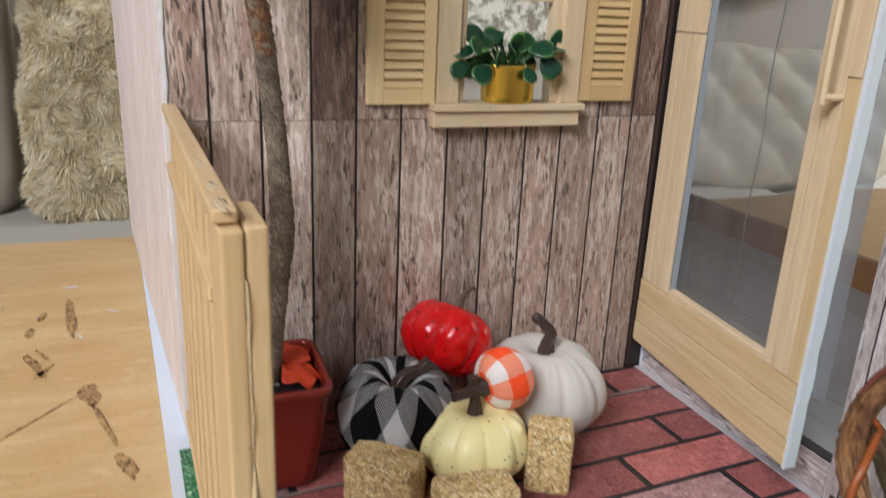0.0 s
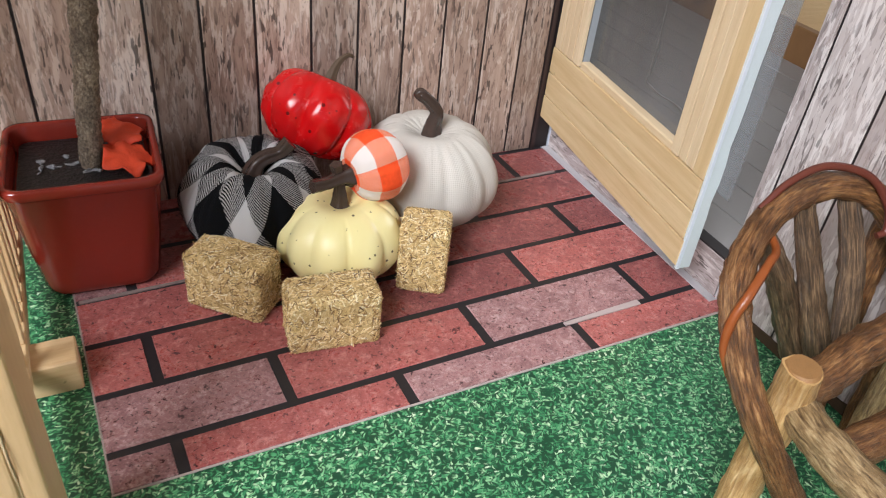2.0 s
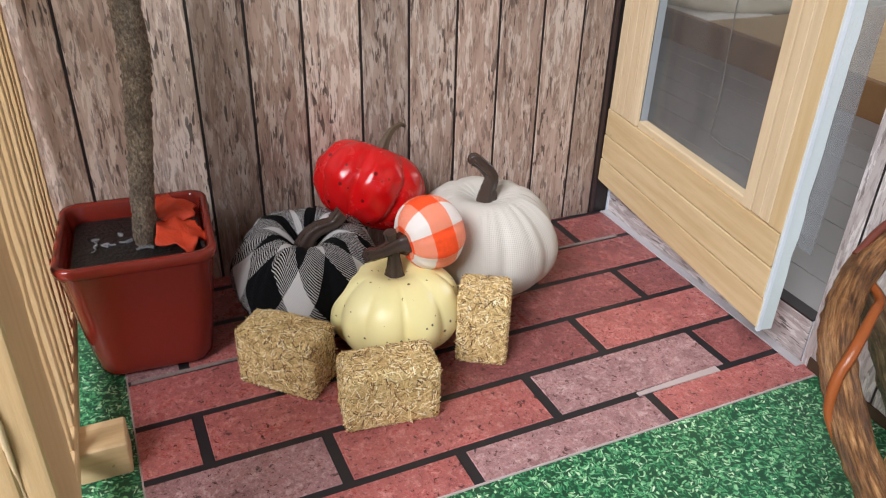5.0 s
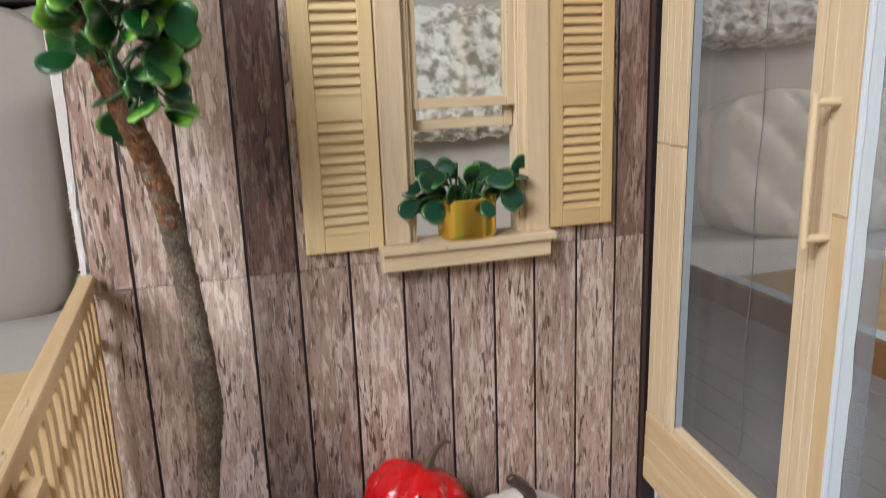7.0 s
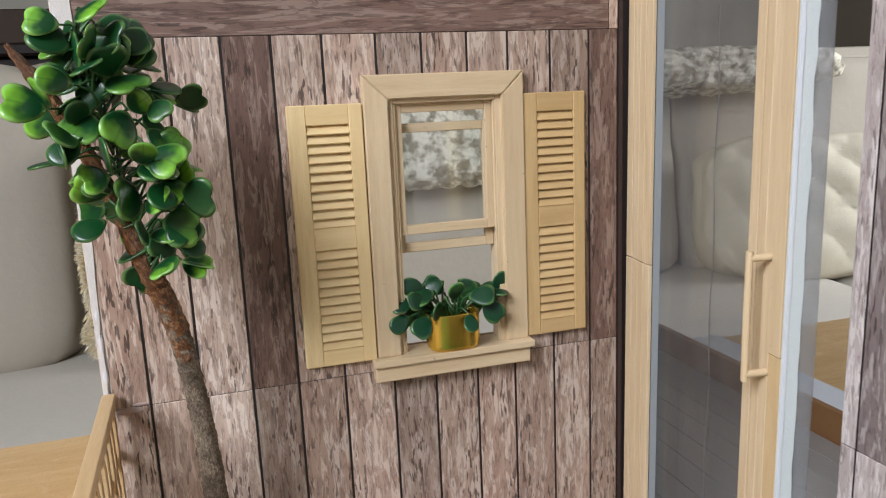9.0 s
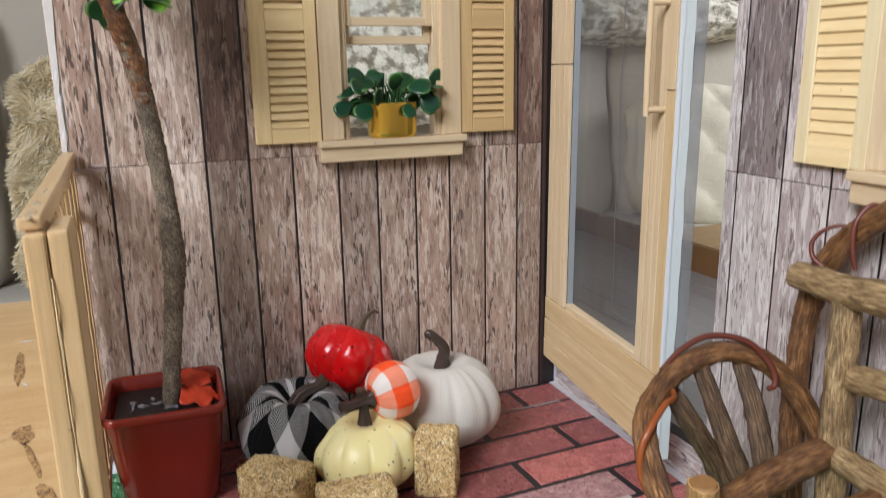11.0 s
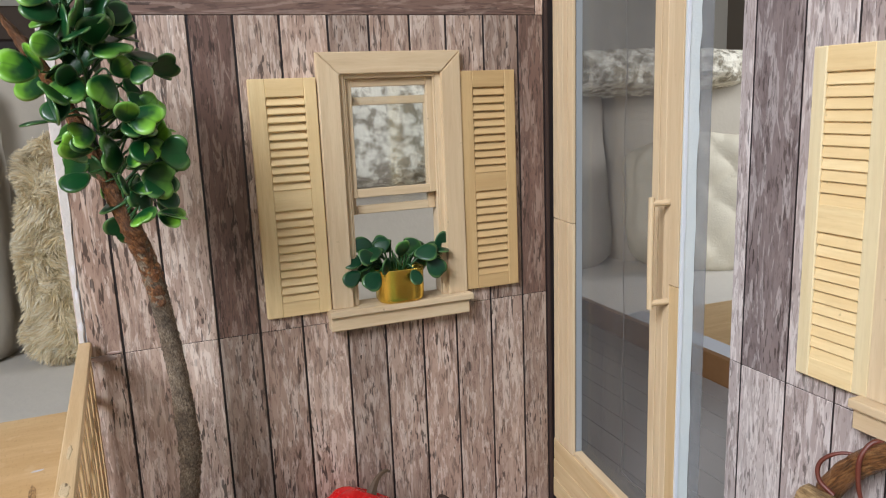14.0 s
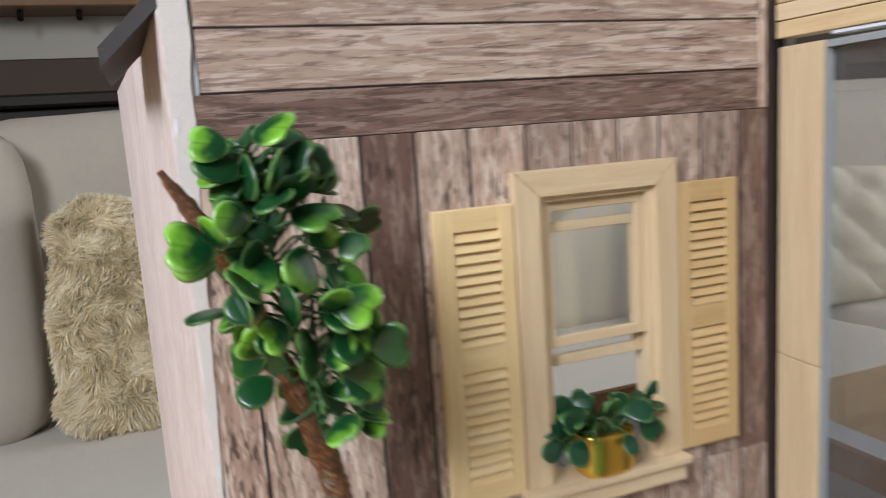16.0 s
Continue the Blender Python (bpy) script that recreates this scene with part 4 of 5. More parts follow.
bm = prism(bmesh.new(), ((0.0188, 0.366), (0.0236, 0.366), (-0.002, 0.75), (-0.0068, 0.75)), ((0.0188, 0.366), (0.0236, 0.366), (-0.002, 0.75), (-0.0068, 0.75)), -0.001, 0.375)
part("core", bm, M["foam"], wall_w)
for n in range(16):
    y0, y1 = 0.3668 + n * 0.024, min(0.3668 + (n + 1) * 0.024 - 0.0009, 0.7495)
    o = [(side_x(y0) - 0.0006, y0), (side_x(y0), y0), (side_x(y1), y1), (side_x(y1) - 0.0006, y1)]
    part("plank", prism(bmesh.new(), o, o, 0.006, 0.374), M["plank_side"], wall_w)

# wall with the door, running towards the viewer
LEAN = Matrix.Translation((0.29, 0, 0.06)) @ Matrix.Rotation(radians(0.42), 4, 'Y') @ Matrix.Translation((-0.29, 0, -0.06))   # the porch wall leans out a little
wall_e = thing("wall_east", "toy house porch wall covered in printed grey planks", "wall", kind="structure", at=LEAN)
Y_JAMB, Y_END = 0.2198, -0.118
W2 = (0.1815 - 0.0472 - 0.0587, 0.1815 - 0.0472)   # opening of the second window
bm = bmesh.new()
wall_slab(bm, ((Y_END, Y_JAMB), W2, (WZ0, WZ1)), -0.0005, 0.4, lambda b, u0, u1, w0, w1: cuboid(b, XR + 0.0012, XR + 0.0062, u0, u1, w0, w1))
cuboid(bm, XR + 0.0012, XR + 0.0062, Y_JAMB, YW + 0.001, -0.0005, 0.0200)
cuboid(bm, XR + 0.0012, XR + 0.0062, Y_JAMB, YW + 0.001, 0.3735, 0.4)
part("core", bm, M["foam"], wall_e)
bm = bmesh.new()
wall_slab(bm, ((Y_END, Y_JAMB - 0.0012), W2, (WZ0, WZ1)), 0.0, 0.4, lambda b, u0, u1, w0, w1: cuboid(b, XR + 0.0004, XR + 0.0013, u0, u1, w0, w1))
part("joint_sheet", bm, M["joint"], wall_e)
YJ = [Y_JAMB, 0.2122, 0.1868, 0.1628, 0.1385, 0.1142, 0.0898, 0.0655, 0.0412, 0.0168, -0.0075, -0.032, -0.0565, -0.081, -0.1175]
for n, (b, a) in enumerate(zip(YJ, YJ[1:])):
    for z0, z1, up in ((0.0005, 0.1592, False), (0.1595, 0.3995, True)):
        pieces = [(a, b, z0, z1)]
        if up and b > W2[0] and a < W2[1]:
            pieces = [(a, b, z0, WZ0), (a, b, WZ1, z1)]
            if a < W2[0]:
                pieces.append((a, W2[0], WZ0, WZ1))
            if b > W2[1]:
                pieces.append((W2[1], b, WZ0, WZ1))
        for p, q, r0, r1 in pieces:
            part("plank", block(XR, XR + 0.0008, p + 0.0005, q - 0.0005, r0, r1, 0.00025), M["plank_grey_dark"] if up and n == 1 else M["plank_grey"], wall_e)
torn = block(XR - 0.0006, XR + 0.0003, Y_END + 0.002, Y_JAMB - 0.004, 0.0004, 0.0052)
bmesh.ops.subdivide_edges(torn, edges=[e for e in torn.edges if abs(e.verts[0].co.y - e.verts[1].co.y) > 0.1], cuts=60)
for v in torn.verts:
    if v.co.z > 0.003:
        v.co.z += 0.0022 * noise.noise((3, v.co.y * 120, 1)) + 0.0010 * noise.noise((5, v.co.y * 420, 2))
part("torn_edge", torn, M["gap"], wall_e, "torn dark brown paper edge at the ground")
part("kick_board", block(XR, XR + 0.0011, Y_JAMB + 0.0003, YW - 0.001, 0.0008, 0.0198, 0.0002), M["board_grey"], wall_e)
part("floor_edge", block(XR - 0.0044, XR - 0.0002, Y_JAMB - 0.002, YW - 0.001, 0.0006, 0.0011), M["strip"], wall_e)
part("threshold", block(XR - 0.0002, XR + 0.0063, Y_JAMB + 0.0003, YW - 0.001, 0.0201, 0.0209), M["joint"], wall_e)
for n in range(4):
    z = 0.3575 + n * 0.0079
    part("lintel_strip", block(0.2863 - 0.0003 * (n % 2), XR + 0.0002, Y_JAMB - 0.012, YW - 0.0008, z, z + 0.0075, 0.0003), M["wood_y"] if n % 2 else M["pine_y"], wall_e)
part("lintel_backing", block(0.2875, XR, Y_JAMB - 0.011, YW - 0.001, 0.3578, 0.3885), M["gap"], wall_e)
part("foam_lip", block(0.2872, XR, Y_JAMB - 0.010, YW - 0.031, 0.3556, 0.3574, 0.0003), M["foam"], wall_e, "white foam edge under the lintel")

# inside of the toy house
house_floor = thing("toy_floor", "pale grey plank floor inside the toy house", "floor", kind="structure")
part("slab", block(0.0245, 0.288, 0.3715, 0.74, -0.001, 0.0165), M["tile_gap"], house_floor)
part("slab", block(0.3025, 0.52, 0.0, 0.74, -0.001, 0.0165), M["tile_gap"], house_floor)
for n in range(9):
    x = 0.3035 + n * 0.024
    part("plank", block(x, x + 0.0233, 0.0, 0.7395, 0.0166, 0.0176, 0.0002), M["tile"], house_floor)
for n in range(11):
    x = 0.0247 + n * 0.024
    part("plank", block(x, min(x + 0.0233, 0.2879), 0.372, 0.7395, 0.0166, 0.0176, 0.0002), M["tile"], house_floor)
tagged(part("skirting", block(0.5205, 0.528, 0.0, 0.745, -0.001, 0.042, 0.0006), M["mid_wood"]), "brown wooden edge strip inside the toy house", "trim", kind="structure")
tagged(part("skirting", block(0.0245, 0.52, 0.7405, 0.7475, -0.001, 0.042, 0.0006), M["mid_wood"]), "brown wooden edge strip inside the toy house", "trim", kind="structure")
roof = thing("roof", "dark grey shingled gable roof of the toy house", "roof", kind="structure")
for name, q in (("slope", ((-0.0022, 0.3555), (0.1665, 0.520))),):
    bm = bmesh.new()
    (xa, za), (xb, zb) = q
    lo = [bm.verts.new(p) for p in ((xa, 0.3725, za), (xb, 0.3725, zb), (xb, 0.46, zb), (xa, 0.46, za))]
    hi = [bm.verts.new((v.co.x, v.co.y, v.co.z + 0.007)) for v in lo]
    bm.faces.new(lo), bm.faces.new(hi)
    for s in range(4):
        bm.faces.new((lo[s], lo[(s + 1) % 4], hi[(s + 1) % 4], hi[s]))
    part(name, bm, M["roof"], roof)

# ---- window with shutters ----
def mitred(bm, a, b, c, d, y0, y1):
    """A casing board over four corners (x, z)."""
    lo = [bm.verts.new((x, y0, z)) for x, z in (a, b, c, d)]
    hi = [bm.verts.new((x, y1, z)) for x, z in (a, b, c, d)]
    bm.faces.new(lo), bm.faces.new(hi)
    for s in range(4):
        bm.faces.new((lo[s], lo[(s + 1) % 4], hi[(s + 1) % 4], hi[s]))
    es = [e for e in bm.edges if all(abs(v.co.y - y0) < 1e-7 for v in e.verts)]
    bmesh.ops.bevel(bm, geom=es, offset=0.0005, segments=2, affect='EDGES')
    return bm


def make_window():
    w = thing("window_1", "pale wooden double-hung toy window, lower sash raised", "window", kind="structure")
    y0, y1 = 0.3607, 0.3652
    f = part("window_frame", mitred(bmesh.new(), (0.1471, 0.1684), (0.159, 0.1684), (0.159, 0.2955), (0.1471, 0.3071), y0, y1), M["wood_z"], w)
    part("window_frame", mitred(bmesh.new(), (0.2167, 0.1684), (0.2285, 0.1684), (0.2285, 0.3071), (0.2167, 0.2955), y0, y1), M["wood_z"], w)
    part("window_frame", mitred(bmesh.new(), (0.1471, 0.3073), (0.159, 0.2957), (0.2167, 0.2957), (0.2285, 0.3073), y0, y1), M["wood_x"], w)
    for x0, x1 in ((0.1587, 0.1618), (0.2139, 0.217)):
        part("jamb", block(x0, x1, 0.3632, 0.3752, 0.1684, 0.2962, 0.0002), M["wood_z"], w)
    for x0, x1 in ((0.1618, 0.1629), (0.2128, 0.2139)):
        part("stop", block(x0, x1, 0.3638, 0.3655, 0.1684, 0.2935, 0.0002), M["wood_z"], w)
    part("head_jamb", block(0.1618, 0.2139, 0.3632, 0.3752, 0.2935, 0.2962, 0.0002), M["wood_x"], w)
    for name, x0, x1, z0, z1, ya, yb in (("upper_sash", 0.1622, 0.2135, 0.2287, 0.2934, 0.3658, 0.3688), ("lower_sash", 0.1622, 0.2135, 0.2190, 0.2836, 0.3698, 0.3728)):
        s = part(name, block(x0, x0 + 0.0042, ya, yb, z0, z1, 0.0003), M["wood_z"], w)
        part("stile", block(x1 - 0.0042, x1, ya, yb, z0, z1, 0.0003), M["wood_z"], s)
        part("rail", block(x0 + 0.0042, x1 - 0.0042, ya + 0.0002, yb - 0.0002, z0, z0 + 0.0048, 0.0003), M["wood_x"], s)
        part("rail", block(x0 + 0.0042, x1 - 0.0042, ya + 0.0002, yb - 0.0002, z1 - 0.0045, z1, 0.0003), M["wood_x"], s)
        p = part("pane", block(x0 + 0.0038, x1 - 0.0038, (ya + yb) / 2 - 0.0002, (ya + yb) / 2 + 0.0002, z0 + 0.004, z1 - 0.004), M["glass"], s)
        p.visible_shadow = False
    part("window_sill", block(0.1440, 0.2300, 0.3555, 0.3752, 0.1648, 0.1684, 0.0006, segs=2), M["wood_x"], w)
    part("apron", block(0.1447, 0.2280, 0.3575, 0.3652, 0.1565, 0.1648, 0.0005), M["wood_x"], w)
    return w


def make_shutter(tone, label, louvre="", cut=0.0, tilt=25):
    s = thing("shutter", label, "shutter", "shutters beside the windows")
    x0, x1, z0, z1, y0, y1 = 0.1113, 0.1465, 0.1677, 0.2946, 0.3616, 0.3649
    louvre = louvre or tone
    a, b = x0 + 0.0086, x1 - 0.0066
    x0 += cut
    part("stile", block(x0, a, y0, y1, z0, z1, 0.0004), M[tone + "_z"], s)
    part("stile", block(b, x1, y0, y1, z0, z1, 0.0004), M[tone + "_z"], s)
    bands = ((z0, 0.1757), (0.2258, 0.2366), (0.2852, z1))
    for c, d in bands:
        part("rail", block(a, b, y0 + 0.0001, y1 - 0.0001, c, d, 0.0003), M[louvre + "_x"], s)
    part("backing", block(a, b, y1 - 0.0008, y1 - 0.0002, z0 + 0.002, z1 - 0.002), M[tone + "_x"], s)
    for c, d in ((0.1757, 0.2258), (0.2366, 0.2852)):
        n = 11
        h = (d - c) / n
        for k in range(n):
            m = Matrix.Translation(((a + b) / 2, y0 + 0.0013, c + (k + 0.5) * h)) @ Matrix.Rotation(radians(-tilt), 4, 'X')
            part("slat", block(-(b - a) / 2, (b - a) / 2, -0.0005, 0.0005, -h * 0.57, h * 0.57, 0.0002, m=m), M[louvre + "_x"], s)
    return s


window = make_window()
make_shutter("shut", "pale yellow wooden louvred toy shutter beside the window", tilt=33)
honey = make_shutter("honey", "honey-coloured wooden louvred toy shutter beside the window")
honey.matrix_world = Matrix.Translation((0.1162, 0.0, 0.0012))
shutter = make_shutter("cream", "cream wooden toy shutter with tan louvres on the porch wall", "shut", 0.0026, 13)
TO_EAST = LEAN @ Matrix.Translation((XR - YW, 0.2928, 0)) @ Matrix.Rotation(radians(-90), 4, 'Z')
w2 = copy_thing(window, TO_EAST)
w2.name = "window_2"
shutter.matrix_world = TO_EAST
copy_thing(shutter, TO_EAST @ Matrix.Translation((0.1162, 0.0, 0.0012)))

# ---- door, standing a little open ----
U = Vector((-0.0163, -0.1387, 0)).normalized()
V = Vector((-U.y, U.x, 0))
DOOR = Matrix(((U.x, V.x, 0, 0.2870), (U.y, V.y, 0, 0.3632), (0, 0, 1, 0), (0, 0, 0, 1)))
door = thing("door_1", "glazed toy door of pale wood strips on white foam, ajar", "door", kind="structure", at=LEAN @ DOOR)
WD, ZB, ZR, ZT = 0.1396, 0.0212, 0.0613, 0.3535
part("backing", block(0.0010, 0.0270, 0.0022, 0.0026, ZR + 0.002, ZT - 0.001), M["gap"], door)
part("backing", block(0.1156, 0.1388, 0.0022, 0.0026, ZR + 0.002, ZT - 0.001), M["gap"], door)
part("backing", block(0.0010, WD - 0.001, 0.0019, 0.0024, ZB + 0.002, ZR - 0.001), M["gap"], door)
for x0, x1, e in ((0.0004, 0.0070, 0.0), (0.0076, 0.0137, 0.0003), (0.0143, 0.0204, 0.0001), (0.0210, 0.0275, 0.0003)):
    part("stile_strip", block(x0, x1, e, 0.0022, ZR + 0.0006, 0.2063, 0.00018), M["wood_z"], door)
    part("stile_strip", block(x0, x1, e, 0.0022, 0.2068, ZT, 0.00018), M["wood_z"], door)
for x0, x1, cut in ((0.1150, 0.1204, 0.0), (0.1210, 0.1257, 0.0), (0.1263, 0.1314, 0.0), (0.1320, 0.1396, 0.1945)):
    if cut:
        part("stile_strip", block(x0, x1, 0.0, 0.0022, ZR + 0.0006, cut, 0.00018), M["pine_z"], door)
        part("stile_strip", block(x0, x1 - 0.0004, -0.0005, 0.0022, cut + 0.0004, ZT, 0.00018), M["wood_z"], door)
    else:
        part("stile_strip", block(x0, x1, 0.0005 if 0.120 < x0 < 0.125 else 0.0002, 0.0022, ZR + 0.0006, ZT, 0.00018), M["wood_z"], door)
for z0, z1, e in ((ZB, 0.0338, 0.0), (0.0343, 0.0470, 0.0009), (0.0476, ZR, 0.0016)):
    part("bottom_rail", block(-0.0006, WD + 0.001 - e, -0.0006 + 0.3 * e, 0.0019, z0, z1, 0.00025), M["pine_x"], door)
part("glazing_bead", block(0.0284, 0.1144, 0.0010, 0.0061, ZR - 0.0002, ZR + 0.0036, 0.0005), M["wood_x"], door)
for x0, x1, z0, z1 in ((0.0008, 0.0277, ZB + 0.001, ZT), (0.1152, WD - 0.0002, ZB + 0.001, ZT), (0.0277, 0.1152, ZB + 0.001, ZR - 0.0004), (0.0277, 0.1152, ZT - 0.003, ZT)):
    part("foam_core", block(x0, x1, 0.0027, 0.0062, z0, z1), M["foam_inner"], door)
bm = block(WD + 0.0004, WD + 0.0016, -0.0002, 0.0064, ZB - 0.0012, ZT)
bmesh.ops.subdivide_edges(bm, edges=[e for e in bm.edges if abs(e.verts[0].co.z - e.verts[1].co.z) > 0.1], cuts=40)
for v in bm.verts:
    if v.co.y > 0.004:
        v.co.y += 0.0011 * noise.noise((1, 2, v.co.z * 70)) + 0.0004 * noise.noise((4, 2, v.co.z * 260))
part("white_edge", bm, M["foam_edge"], door, "rough pale blue-grey foam edge")
bm = block(WD + 0.0017, WD + 0.0021, -0.0004, 0.0010, ZB - 0.0012, ZT)
bmesh.ops.subdivide_edges(bm, edges=[e for e in bm.edges if abs(e.verts[0].co.z - e.verts[1].co.z) > 0.1], cuts=40)
for v in bm.verts:
    if v.co.y > 0.0005:
        v.co.y += 0.0005 * noise.noise((3, 2, v.co.z * 60)) + 0.0002 * noise.noise((7, 2, v.co.z * 300))
part("paper_lip", bm, M["foam"], door, "white torn paper lip")
o = part("pane", block(0.0250, 0.1180, 0.0064, 0.0067, ZR - 0.002, ZT - 0.001), M["acetate"], door, "clear greyish plastic sheet")
o.visible_shadow = False
o = part("back_sheet", block(0.1200, 0.1490, 0.0068, 0.0071, ZR - 0.004, ZT), M["frosted"], door, "clear greyish plastic sheet")
o.visible_shadow = False
# thin tubes drawn for the stile and rail edges reflected in the pane
mirror_line = [(0.0790 + 0.0009 * math.sin(k * 1.7), 0.0058, 0.0760 + k * 0.0180) for k in range(15)]
part("glue_trail", tube(mirror_line, [0.00025 + 0.0001 * math.sin(k * 2.3) for k in range(15)], 6, 4), M["mirror_line"], door, smooth=True)
part("glue_trail", tube([(0.0795, 0.0058, 0.0760), (0.0900, 0.0058, 0.0752), (0.1020, 0.0058, 0.0764), (0.1140, 0.0058, 0.0756)], 0.0004, 6, 4), M["mirror_line"], door, smooth=True)
h = part("handle", tube([(0.1300, -0.0085, 0.1835), (0.1300, -0.0087, 0.21), (0.1300, -0.0085, 0.2345)], 0.0014, 10, 4), M["wood_z"], door, "small wooden pull handle", smooth=True)
for z in (0.1862, 0.2318):
    part("standoff", tube([(0.1300, -0.0088, z), (0.1302, 0.0004, z)], 0.0015, 10, 3), M["wood_y"], h, smooth=True)

# ---- porch railing ----
rail = thing("porch_railing", "raw pale wooden porch railing with turned spindles", "railing")
rail.matrix_world = Matrix.Translation((0.0255, 0.1765, 0)) @ Matrix.Rotation(radians(1.35), 4, 'Z') @ Matrix.Translation((-0.0255, -0.1765, 0))
part("top_rail", block(0.0224, 0.0286, 0.1775, 0.3630, 0.1655, 0.1692, 0.0012, segs=3), M["fence_y"], rail)
part("under_rail", block(0.0236, 0.0276, 0.1990, 0.3630, 0.1612, 0.1653, 0.0006), M["fence_y"], rail)
part("mid_rail", block(0.0228, 0.0256, 0.1990, 0.3630, 0.1380, 0.1430, 0.0006), M["fence_y"], rail)
part("bottom_rail", block(0.0232, 0.0282, 0.1990, 0.3630, 0.0100, 0.0165, 0.0006), M["fence_y"], rail)
part("post", block(0.0235, 0.0293, 0.1740, 0.1960, -0.0004, 0.1650, 0.0014, segs=3), M["fence_z"], rail)
part("post", block(0.0295, 0.0350, 0.1746, 0.1985, -0.0004, 0.1655, 0.0012, segs=3), M["fence_z"], rail)
part("foot_block", block(0.0262, 0.0425, 0.2520, 0.2660, -0.0004, 0.0130, 0.0006), M["fence_x"], rail)
part("glue_line", tube([(0.0294, 0.1744 + 0.0006 * math.sin(k * 2.1), 0.010 + k * 0.0095) for k in range(16)], [0.0002 + 0.0003 * abs(noise.noise((k * 0.77, 3, 1))) + (0.0004 if k in (8, 9, 13) else 0) for k in range(16)], 10, 5, 0.3, 600), M["glue_wood"], rail, "dried glue between the posts", smooth=True)
for y, l, w in ((0.1830, 0.0070, 0.0016), (0.2010, 0.0060, 0.0018), (0.2290, 0.0080, 0.0009)):
    bm = bmesh.new()
    bmesh.ops.create_icosphere(bm, subdivisions=3, radius=1.0)
    for v in bm.verts:
        k = 1 + 0.6 * noise.noise(v.co * 2.5 + Vector((y * 900, 0, 0)))
        v.co = Vector((0.0254 + v.co.x * w * k, y + v.co.y * l * k, 0.16913 + v.co.z * 0.00014))
    part("glue_smear", bm, M["glue_wood"], rail, smooth=True)
bm = block(-0.0014, 0.0014, -0.0021, 0.0021, 0.0166, 0.1611, 0.0003)
bmesh.ops.subdivide_edges(bm, edges=[e for e in bm.edges if abs(e.verts[0].co.z - e.verts[1].co.z) > 0.1], cuts=36)
for v in bm.verts:
    v.co += Vector((0.0003 * noise.noise((v.co.x * 300, 1, v.co.z * 130)), 0.0004 * noise.noise((2, v.co.y * 300, v.co.z * 130)), 0))
me = to_mesh("picket", bm, M["fence_z"])
for n in range(14):
    o = new("picket", me)
    o.parent = rail
    o.location = (0.0262 if n % 2 else 0.0259, 0.2060 + n * 0.0116, 0)


# ---- planted twig tree in a maroon pot ----
def rounded_square(half, r, n=9):
    out = []
    for c, (sx, sy) in enumerate(((1, 1), (-1, 1), (-1, -1), (1, -1))):
        for k in range(n):
            a = math.pi / 2 * (c + k / (n - 1))
            out.append((sx * (half - r) + r * math.cos(a), sy * (half - r) + r * math.sin(a)))
    return out


def loft(rows, sx=1.0, sy=1.0):
    bm = bmesh.new()
    rings = [[bm.verts.new((x * sx, y * sy, z)) for x, y in rounded_square(h, r)] for h, r, z in rows]
    for a, b in zip(rings, rings[1:]):
        for s in range(len(a)):
            bm.faces.new((a[s], a[(s + 1) % len(a)], b[(s + 1) % len(a)], b[s]))
    bm.faces.new(list(reversed(rings[0]))), bm.faces.new(rings[-1])
    return bm


POT = Matrix.Translation((0.0530, 0.3240, 0.0006)) @ Matrix.Rotation(radians(-2), 4, 'Z')
tree = thing("topiary_tree", "twig tree with glossy green leaves in a maroon plastic pot", "potted tree", at=POT)
part("pot", loft(((0.0178, 0.007, 0.0), (0.0198, 0.008, 0.0006), (0.0211, 0.0085, 0.0022), (0.0217, 0.0085, 0.005), (0.0240, 0.008, 0.025), (0.0263, 0.007, 0.0482), (0.0269, 0.007, 0.0488), (0.0276, 0.007, 0.0496), (0.0278, 0.007, 0.0522), (0.0272, 0.0065, 0.0532), (0.0256, 0.006, 0.0532), (0.0251, 0.006, 0.0520), (0.0240, 0.005, 0.0440))), M["pot_red"], tree, "glossy maroon square plastic pot", smooth=True)
bm = loft(((0.0228, 0.004, 0.0405), (0.0228, 0.004, 0.0466)))
part("soil", bm, M["soil"], tree, "black foam soil with clear glue")
glue_rng = random.Random(21)
for x, y in ((-0.014, 0.006), (-0.010, -0.001), (-0.003, 0.001), (0.006, -0.007), (-0.005, 0.008), (-0.016, -0.004), (0.001, -0.003)):
    line = [Vector((x, y, 0.0468))]
    for k in range(4):
        line.append(line[-1] + Vector((glue_rng.uniform(-0.003, 0.0035), glue_rng.uniform(-0.0022, 0.0018), glue_rng.uniform(-0.0002, 0.0003))))
    part("glue_drop", tube(line, [glue_rng.uniform(0.0002, 0.0008) for k in range(5)], 8, 5, 0.3, 700), M["clear_glue"], tree, smooth=True)
INV = POT.inverted()


def local(*p):
    return INV @ Vector(p)


